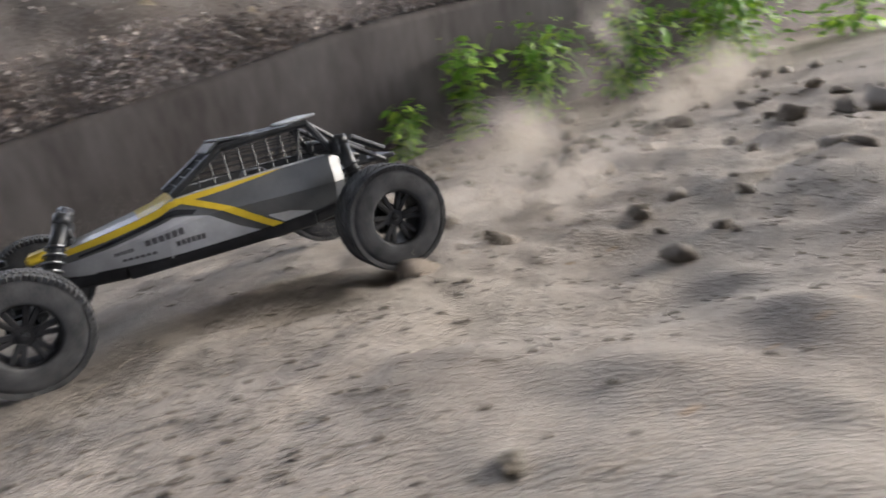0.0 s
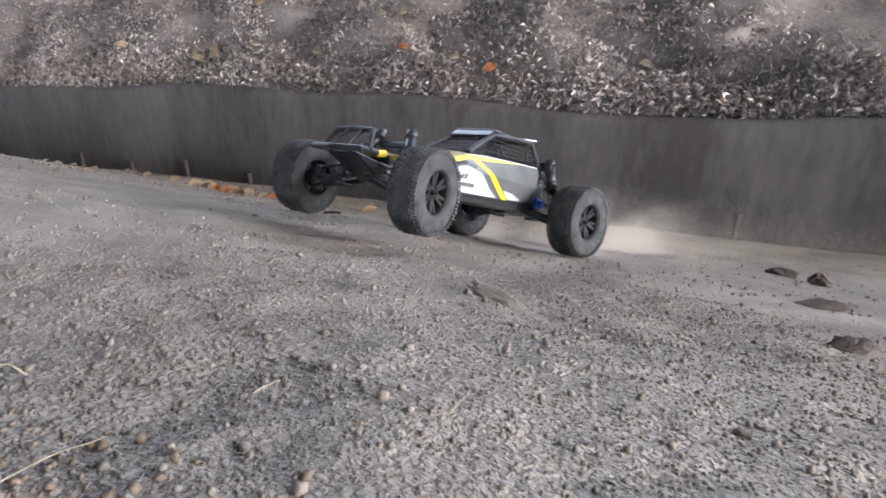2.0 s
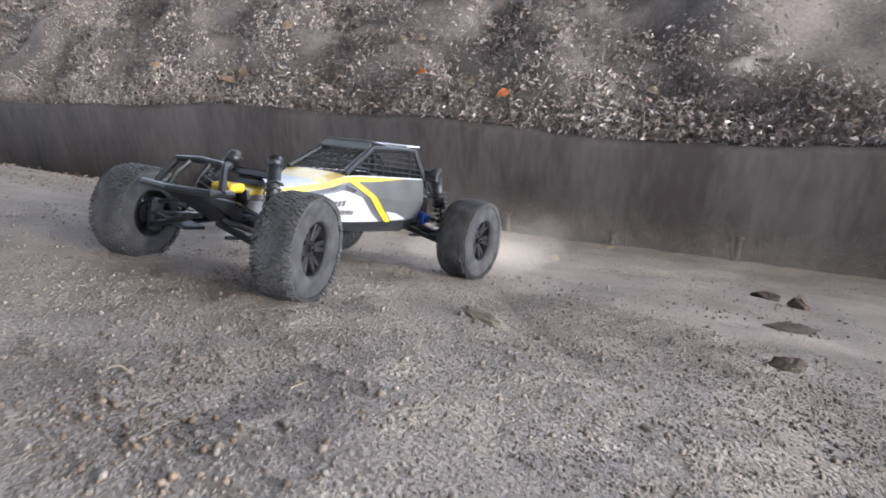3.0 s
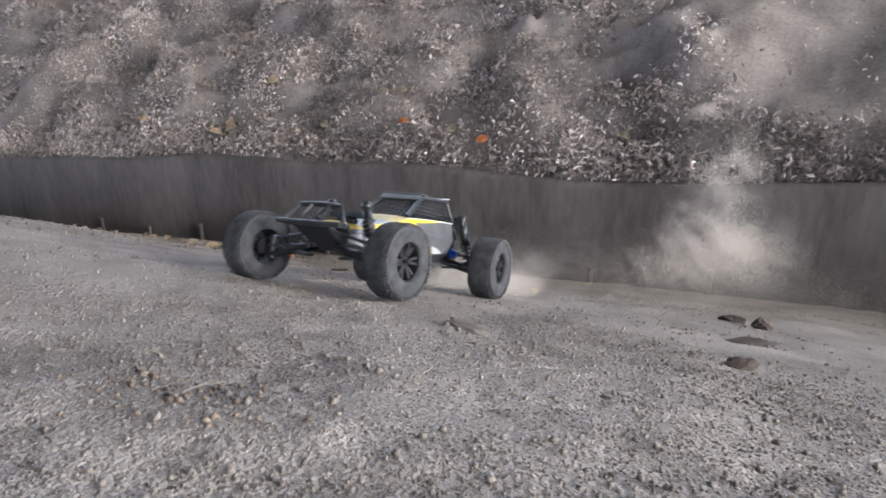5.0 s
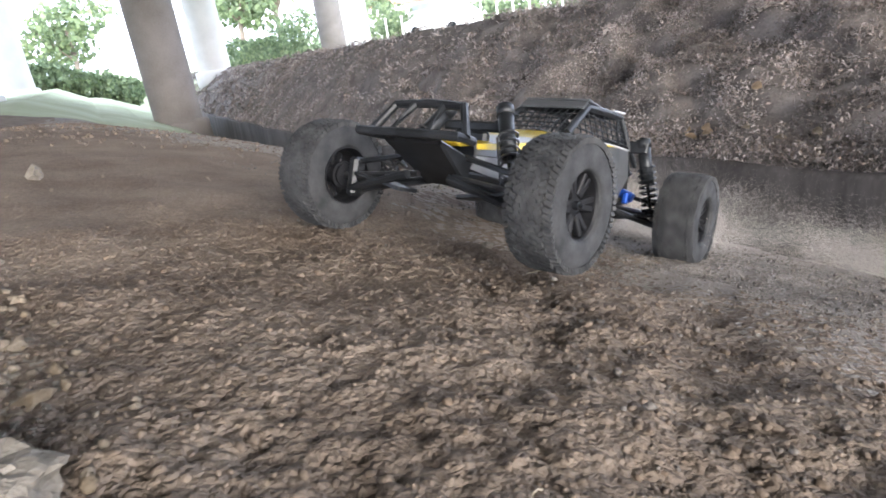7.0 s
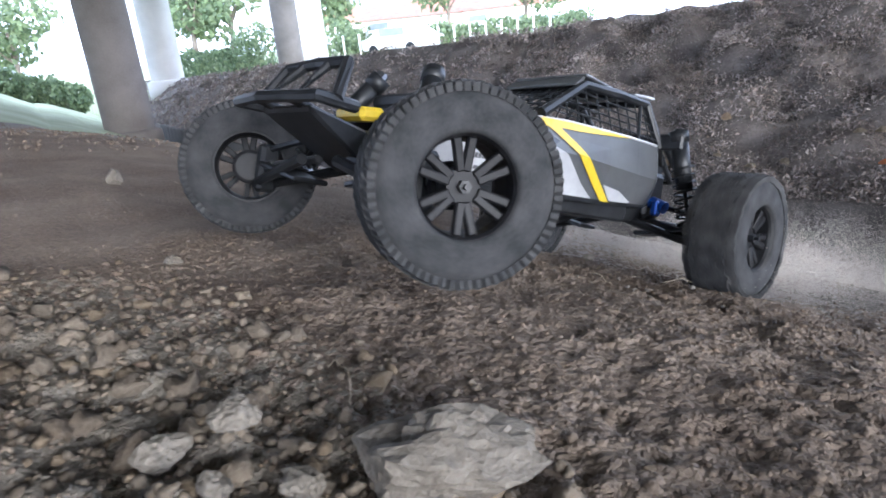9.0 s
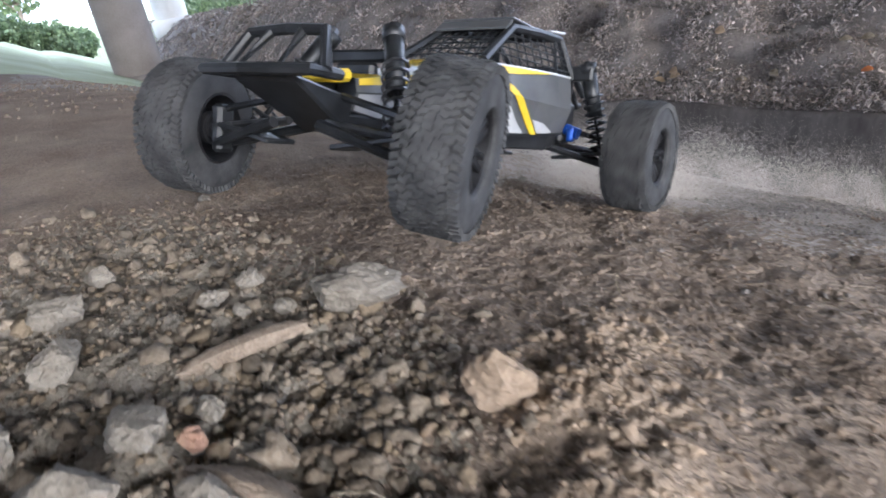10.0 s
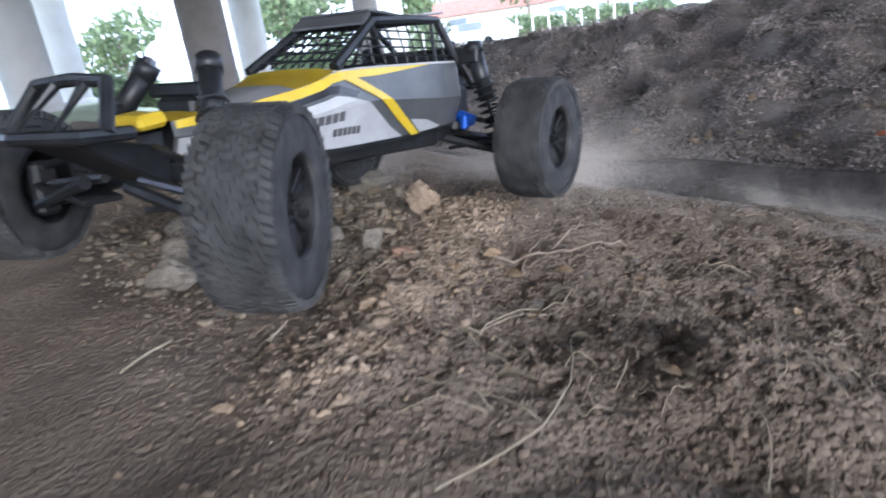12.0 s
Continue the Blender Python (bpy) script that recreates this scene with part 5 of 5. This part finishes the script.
    for q in ((0, 1, 2, 3), (4, 7, 6, 5), (0, 4, 5, 1), (1, 5, 6, 2), (2, 6, 7, 3), (3, 7, 4, 0)):
        bm.faces.new([vs[i] for i in q])
    bmesh.ops.bevel(bm, geom=bm.edges[:], offset=0.002, segments=1, affect="EDGES")
    part("skid_plate", bm, PLASTIC, car, "black skid plate under the nose")
    bm = bmesh.new()
    box(bm, (0.022, 0.036, 0.010), (0.168, 0, 0.104), pose(0, 0, 0, 0, 8, 0), 0.003)
    part("nose_cap", bm, YELLOW, car, "yellow nose cap")
    # suspension
    for s in (1, -1):
        for front in (True, False):
            x = BASE / 2 if front else -BASE / 2
            sx = 1 if front else -1
            bm = bmesh.new()
            hub = (x, s * (TRACK / 2 - 0.03), TYRE_R - 0.012)
            for dx in (-0.022, 0.022):
                rod(bm, (x + dx - sx * 0.01, s * 0.024, 0.066), (x + dx * 0.25, hub[1], hub[2]), 0.0045, 0.0038, 8)
            box(bm, (0.030, 0.062, 0.004), (x - sx * 0.004, s * 0.064, 0.056), pose(0, 0, 0, s * 9, 0, 0), 0.001)
            part("lower_arm", bm, PLASTIC, car, "black lower suspension arm")
            bm = bmesh.new()
            rod(bm, (x - sx * 0.008, s * 0.026, 0.088), (x, s * (TRACK / 2 - 0.034), TYRE_R + 0.016), 0.0028, 0.0028, 6)
            box(bm, (0.016, 0.012, 0.040), (x, s * (TRACK / 2 - 0.031), TYRE_R), None, 0.003)
            part("upper_link", bm, PLASTIC, car, "black upper link and hub carrier")
            bm = bmesh.new()
            rod(bm, (x, s * 0.02, 0.068), (x, s * (TRACK / 2 - 0.012), TYRE_R), 0.0033, 0.0033, 8)
            rod(bm, (x, s * (TRACK / 2 - 0.046), TYRE_R + 0.001), (x, s * (TRACK / 2 - 0.026), TYRE_R), 0.0058, 0.0058, 10)
            part("drive_shaft", bm, METAL, car, "bare steel drive shaft")
            b1, b2 = bmesh.new(), bmesh.new()
            if front:
                build_shock(b1, b2, (x - 0.052, s * 0.034, 0.138), (x - 0.012, s * 0.078, 0.058))
            else:
                build_shock(b1, b2, (x + 0.016, s * 0.066, 0.153), (x + 0.004, s * 0.088, 0.058), 0.0085, 8)
            shock = part("shock_absorber", b1, PLASTIC, car, "black shock absorber", True)
            part("coil_spring", b2, METAL if front else PLASTIC, shock, "coil spring")
            bm = bmesh.new()
            top = Vector((x - 0.052, s * 0.034, 0.138)) if front else Vector((x + 0.016, s * 0.066, 0.153))
            rod(bm, top + Vector((0, 0, 0.001)), top + Vector((-0.004 if front else 0, 0, 0.007)), 0.0062, 0.005, 10)
            part("shock_cap", bm, METAL if front else PLASTIC, shock, "shock cap")
    bm = bmesh.new()
    box(bm, (0.006, 0.074, 0.010), (BASE / 2 - 0.054, 0, 0.123), None, 0.002)
    box(bm, (0.010, 0.040, 0.040), (BASE / 2 - 0.05, 0, 0.098), None, 0.003)
    part("front_shock_tower", bm, PLASTIC, car, "black front shock tower")
    bm = bmesh.new()
    box(bm, (0.008, 0.15, 0.016), (-BASE / 2 + 0.020, 0, 0.146), None, 0.002)
    box(bm, (0.030, 0.09, 0.05), (-BASE / 2 + 0.004, 0, 0.092), None, 0.005)
    part("rear_shock_tower", bm, PLASTIC, car, "black rear shock tower and gearbox")
    bm = bmesh.new()
    box(bm, (0.06, 0.056, 0.006), (-0.222, 0, 0.117), None, 0.002)
    rod(bm, (-0.205, 0.03, 0.127), (-0.205, -0.03, 0.127), 0.009, sides=12)
    rod(bm, (-0.235, -0.035, 0.128), (-0.195, -0.035, 0.152), 0.004)
    rod(bm, (-0.235, 0.035, 0.128), (-0.195, 0.035, 0.152), 0.004)
    part("rear_rack", bm, PLASTIC, car, "black rear rack and bars")
    for s in (1, -1):
        bm = bmesh.new()
        rod(bm, (-0.172, s * 0.046, 0.085), (-0.172, s * 0.062, 0.080), 0.0065, 0.0065, 14)
        box(bm, (0.010, 0.008, 0.016), (-0.168, s * 0.054, 0.079), None, 0.002)
        part("blue_block", bm, BLUE, car, "blue anodised suspension block")
    wheels = {}
    for tag, x, s in (("front_left", 1, 1), ("front_right", 1, -1), ("rear_left", -1, 1), ("rear_right", -1, -1)):
        w = build_wheel(car, "left" if s > 0 else "right")
        w.scale = (1, 1, 1) if x > 0 else REAR_SIZE
        w.location = (x * BASE / 2, s * TRACK / 2, TYRE_R * w.scale[0])
        wheels[tag] = w
    return car, wheels


buggy, buggy_wheels = build_car()

# ------------------------------------------------------------------ what moves
CAR_PATH = [
    (0, 0.7217, 0.3224, -0.1262, 18.5, -1.4, 180.9),
    (0.1, 0.6440, 0.3540, -0.1420, 20.1, -0.6, 180.8),
    (0.2, 0.5653, 0.3867, -0.1595, 21.3, -0.8, 182.7),
    (0.4, 0.3909, 0.4277, -0.1949, 28.8, -3.5, 190.1),
    (0.5, 0.2687, 0.4629, -0.2052, 26.2, -5.9, 197.6),
    (0.6, 0.1651, 0.4809, -0.2170, 24.7, -8.4, 201.8),
    (0.7, 0.0790, 0.4682, -0.2130, 22.1, -12.7, 211.0),
    (0.8, 0.0178, 0.4848, -0.2253, 22.5, -15.1, 215.8),
    (1, -0.0782, 0.4994, -0.2375, 18.5, -19.6, 231.3),
    (1.5, -0.1793, 0.4430, -0.2182, 13.0, -25.6, 246.9),
    (2, -0.2191, 0.4308, -0.1998, 11.3, -26.2, 249.1),
    (2.5, -0.2255, 0.2732, -0.1469, 9.3, -24.1, 255.3),
    (3, -0.2587, 0.1287, -0.0768, 3.3, -23.2, 266.7),
    (3.2, -0.2777, 0.1118, -0.0621, 2.9, -22.3, 267.5),
    (4.8, -0.2602, 0.4074, -0.2052, 3.7, -24.6, 266.2),
    (5, -0.2727, 0.3320, -0.1697, 3.5, -25.6, 270.1),
    (5.5, -0.2649, 0.1628, -0.0938, 11.9, -21.1, 246.4),
    (6, -0.4725, -0.2316, 0.0771, 7.0, -21.8, 263.7),
    (6.2, -0.4775, -0.3852, 0.1475, -1.3, -21.9, 294.6),
    (6.3, -0.4547, -0.4385, 0.1690, -5.2, -21.3, 304.5),
    (6.4, -0.4356, -0.4933, 0.1885, -7.4, -21.0, 307.1),
    (6.5, -0.4197, -0.5235, 0.1945, -8.0, -21.0, 305.8),
    (6.7, -0.3865, -0.5274, 0.1865, -6.8, -21.2, 300.6),
    (7, -0.3793, -0.5594, 0.1744, -4.2, -21.3, 296.6),
    (7.2, -0.4003, -0.5259, 0.1633, -4.9, -20.1, 296.0),
    (8.8, -0.2892, -0.7918, 0.2588, 1.8, -20.9, 279.5),
    (9, -0.2882, -0.7947, 0.2572, 2.6, -20.7, 279.2),
    (9.5, -0.2438, -0.8038, 0.2697, -2.2, -21.9, 290.3),
    (10, -0.1542, -0.8616, 0.2975, -2.4, -20.1, 294.5),
    (10.5, -0.1049, -0.8963, 0.3022, -3.5, -18.6, 295.5),
    (11, -0.0222, -0.9498, 0.3070, -4.3, -10.8, 295.3),
    (11.5, 0.1460, -1.0972, 0.3461, -3.3, -5.7, 302.8),
    (12, 0.2017, -1.1269, 0.3374, -2.8, -6.0, 303.7),
]
STEER = ((0, 6), (0.7, 10), (1.0, 22), (1.5, 14), (2.5, 12), (3.2, 14), (4.8, -4), (5.0, -8), (5.5, -20), (6.0, -10), (6.3, 12), (7.2, -8), (8.8, -26), (9.0, -26), (9.5, 22), (10.0, 18), (10.5, 14), (11.0, 23), (11.5, 31), (12.0, 27))
ROLL_RATE = {"front": ((0, 420), (1.0, 300), (3.2, 160), (4.8, 200), (6.0, 400), (7.0, 160), (9.0, 300), (9.4, 840), (9.6, 840), (10.0, 160), (10.5, 420), (11.0, 360), (11.3, 80), (11.6, 80), (12.0, 500)),
             "rear": ((0, 700), (1.0, 720), (5.0, 740), (7.0, 720), (12.0, 740))}

CAMBER = ((0, 0), (7.2, 0), (8.8, 0), (9.2, -4), (9.5, -10), (10.0, -7), (10.6, -2), (11.0, 0), (12.0, 0))


# ------------------------------------------------------------------ flying dust
def build_dust(name, count, seed, spots, grain, label):
    """A cloud of fine grains; spots: share, centre and spread of its parts."""
    rng = np.random.default_rng(seed)
    pts = []
    for share, c, s in spots:
        k = int(count * share)
        p = np.clip(rng.normal(0, 1, (k, 3)), -2.1, 2.1) * rng.uniform(0.7, 1.1, (k, 1)) * np.array(s) + np.array(c)
        p[:, 2] += 0.35 * s[2] * np.sin(p[:, 0] / s[0] * 2.3 + 4 * p[:, 1] / s[1]) 
        pts.append(p)
    at = np.concatenate(pts)
    wisp = lumpy(16 * at[:, 0] + 11 * at[:, 2], 17 * at[:, 1] - 12 * at[:, 2]) + 0.6 * lumpy(37 * at[:, 0], 33 * at[:, 2] + 9 * at[:, 1])
    at = at[rng.uniform(0, 1, len(at)) < np.clip(0.47 + 0.95 * wisp, 0.06, 1)]
    n = len(at)
    v = np.array([(0.6, 0, 0), (-0.3, 0.52, 0), (-0.3, -0.52, 0)])
    ob = crowd(v, np.array([(0, 1, 2)]), at, grain * rng.uniform(0.5, 1.4, n), rng.uniform(0, 6.28, (n, 3)), name, DUST)
    return tagged(ob, label, "dust", kind="stuff")


wheel_dust = build_dust("wheel_dust", 680000, 51, ((0.05, (-0.27, 0.13, 0.020), (0.05, 0.03, 0.020)), (0.05, (-0.27, -0.13, 0.020), (0.05, 0.03, 0.020)), (0.24, (-0.38, 0.03, 0.018), (0.07, 0.10, 0.026)), (0.40, (-0.54, 0.02, 0.032), (0.09, 0.10, 0.042)),
                        (0.26, (-0.80, 0.0, 0.0), (0.16, 0.15, 0.030))), 0.0009, "tan dust thrown up behind the spinning rear wheels")
drift_dust = build_dust("drift_dust", 360000, 52, ((0.62, (0, 0, 0.045), (0.12, 0.09, 0.04)), (0.38, (0.05, 0.0, 0.10), (0.08, 0.07, 0.04))), 0.00095, "pale dust cloud drifting low above the slope")
plume_dust = build_dust("plume_dust", 290000, 53, ((0.26, (0.01, 0, 0.05), (0.10, 0.08, 0.05)), (0.36, (0.10, 0.0, 0.18), (0.055, 0.07, 0.07)), (0.38, (0.15, 0.0, 0.33), (0.045, 0.06, 0.065))), 0.00095, "tall leaning plume of pale dust above the slope")
ground_haze = build_dust("ground_haze", 320000, 54, ((0.5, (-0.1, 0.0, 0.05), (0.5, 0.28, 0.05)), (0.5, (0.45, -0.1, 0.05), (0.45, 0.25, 0.06))), 0.0010, "thin settling dust haze above the low ground")
trail_dust = build_dust("trail_dust", 460000, 55, ((0.2, (-0.34, 0.0, 0.035), (0.10, 0.06, 0.035)), (0.3, (-0.08, 0.01, 0.05), (0.13, 0.08, 0.045)), (0.28, (0.22, 0.0, 0.06), (0.15, 0.09, 0.05)), (0.22, (0.52, -0.02, 0.05), (0.17, 0.10, 0.045))),
                        0.0012, "long low bank of tan dust left behind the toy buggy")
TRAIL = ((0, 2.3, 0.9, 0.0, 20), (0.5, 1.7, 0.95, 0.0, 30), (1.0, 1.15, 1.0, 0.0, 40), (3.2, 0.85, 1.25, 0.0, 60), (4.8, 0.95, 1.4, 0.0, 66), (5.1, 0.85, 1.35, 0.0, 68), (5.5, 0.02, 0.82, 0.0, 68), (5.7, 0.0, 0.70, 0.0, 60), (6.0, -0.12, 0.50, 0.0, 54),
         (6.2, -0.34, 0.48, 0.0, 66), (6.5, -0.47, 0.42, 0.0, 80), (6.8, -0.42, 0.40, -0.01, 80), (7.2, -0.33, 0.45, -0.03, 78), (9.0, -0.32, 0.3, -0.03, 74), (10.0, -0.22, 0.2, -0.03, 70), (11.0, -0.15, 0.15, -0.02, 66), (11.3, -0.16, 0.2, 0.0, 62), (11.6, -0.2, 0.35, 0.0, 62), (12.0, -0.25, 0.5, 0.0, 64))
PLUME = ((0, 1.95, 1.15, 0.0), (0.5, 1.75, 1.2, -0.05), (1.0, 1.4, 1.3, -0.1), (3.2, 0.9, 1.25, -0.1), (4.8, 0.06, 1.0, 0.02), (5.1, 0.12, 1.15, 0.06), (5.5, 0.3, 1.35, 0.1), (6.2, 1.0, 1.4, 0.1), (7.2, 1.5, 1.4, 0.1), (12.0, 1.7, 1.45, 0.1))
HAZE = ((0, 0.9, 1.2, 0.0), (1.0, 0.35, 1.2, -0.02), (3.2, 0.1, 1.25, 0.0), (4.8, 0.15, 1.25, 0.0), (6.0, 0.1, 1.1, 0.0), (7.2, 0.0, 0.9, 0.0), (9.0, -0.1, 0.7, 0.0), (12.0, -0.15, 0.65, 0.0))
DRIFT = ((0, 1.5, 0.85, 0.0), (0.5, 1.1, 0.9, -0.06), (1.0, 0.45, 0.72, -0.12), (1.5, 0.2, 1.0, -0.16), (2.0, 0.0, 0.78, -0.13), (2.5, 0.06, 0.95, -0.06), (3.0, 0.06, 0.85, -0.16), (3.2, 0.08, 1.0, -0.12), (4.8, 0.2, 1.2, 0.10), (5.05, 0.22, 1.25, 0.10), (5.5, 0.0, 0.98, -0.02), (6.0, 0.03, 0.35, -0.1), (6.5, -0.22, 0.18, -0.05), (7.2, -0.2, 0.05, -0.09), (9.0, -0.1, 0.0, -0.12),
         (10.5, 0.04, -0.2, -0.16), (10.9, -0.02, -0.44, -0.02), (11.1, -0.03, -0.36, -0.02), (11.5, 0.2, 1.1, -0.1), (12.0, 0.2, 1.2, -0.1))


def trail_pose(t, x, y, z, rx, ry, rz):
    """Behind the car at its heading, lying along the slope of the land there."""
    hx, hy = math.cos(radians(rz)), math.sin(radians(rz))
    bx, by = x - 0.4 * hx, y - 0.4 * hy
    here = float(land(bx, by))
    along = (float(land(x, y)) - float(land(bx - 0.3 * hx, by - 0.3 * hy))) / 0.7
    side = (float(land(bx - 0.15 * hy, by + 0.15 * hx)) - float(land(bx + 0.15 * hy, by - 0.15 * hx))) / 0.3
    return pose(x, y, here + 0.4 * along, math.degrees(math.atan(side)), -math.degrees(math.atan(along)), rz)


def lying_pose(x, y, dz, turn):
    """Along the slope of the land at x, y."""
    hx, hy = math.cos(radians(turn)), math.sin(radians(turn))
    along = (float(land(x + 0.3 * hx, y + 0.3 * hy)) - float(land(x - 0.3 * hx, y - 0.3 * hy))) / 0.6
    return pose(x, y, float(land(x, y)) + dz, 0, -math.degrees(math.atan(along)), turn)


def motions():
    walk(buggy, [(t, pose(x, y, z, rx, ry, rz)) for t, x, y, z, rx, ry, rz in CAR_PATH])
    walk(wheel_dust, [(row[0], trail_pose(*row)) for row in CAR_PATH])
    walk(drift_dust, [(t, pose(x, y, float(land(x, y)) + dz, 0, 0, 4 * t)) for t, x, y, dz in DRIFT])
    walk(trail_dust, [(t, lying_pose(x, y, dz, turn)) for t, x, y, dz, turn in TRAIL])
    walk(plume_dust, [(t, pose(x, y, float(land(x, y)) + dz, 0, 0, 3 * t)) for t, x, y, dz in PLUME])
    walk(ground_haze, [(t, pose(x, y, float(land(x, y)) + dz, -22, 0, 0)) for t, x, y, dz in HAZE])
    for tag, wheel in buggy_wheels.items():
        end, side = tag.split("_")
        rate, angle, rows = ROLL_RATE[end], 0.0, []
        for k in range(121):
            t = k / 10
            steer = float(np.interp(t, *zip(*STEER))) if end == "front" else 0.0
            spot = Matrix.Translation(((1 if end == "front" else -1) * BASE / 2, (1 if side == "left" else -1) * TRACK / 2, TYRE_R * (1 if end == "front" else REAR_SIZE[0])))
            rows.append((t, spot @ Matrix.Rotation(radians(float(np.interp(t, *zip(*CAMBER))) * (1 if tag == "front_left" else 0.3 if end == "front" else 0)), 4, "X") @ Matrix.Rotation(radians(steer), 4, "Z") @ Matrix.Rotation(radians(angle), 4, "Y")))
            angle += 0.1 * float(np.interp(t, *zip(*rate)))
        walk(wheel, rows)


motions()
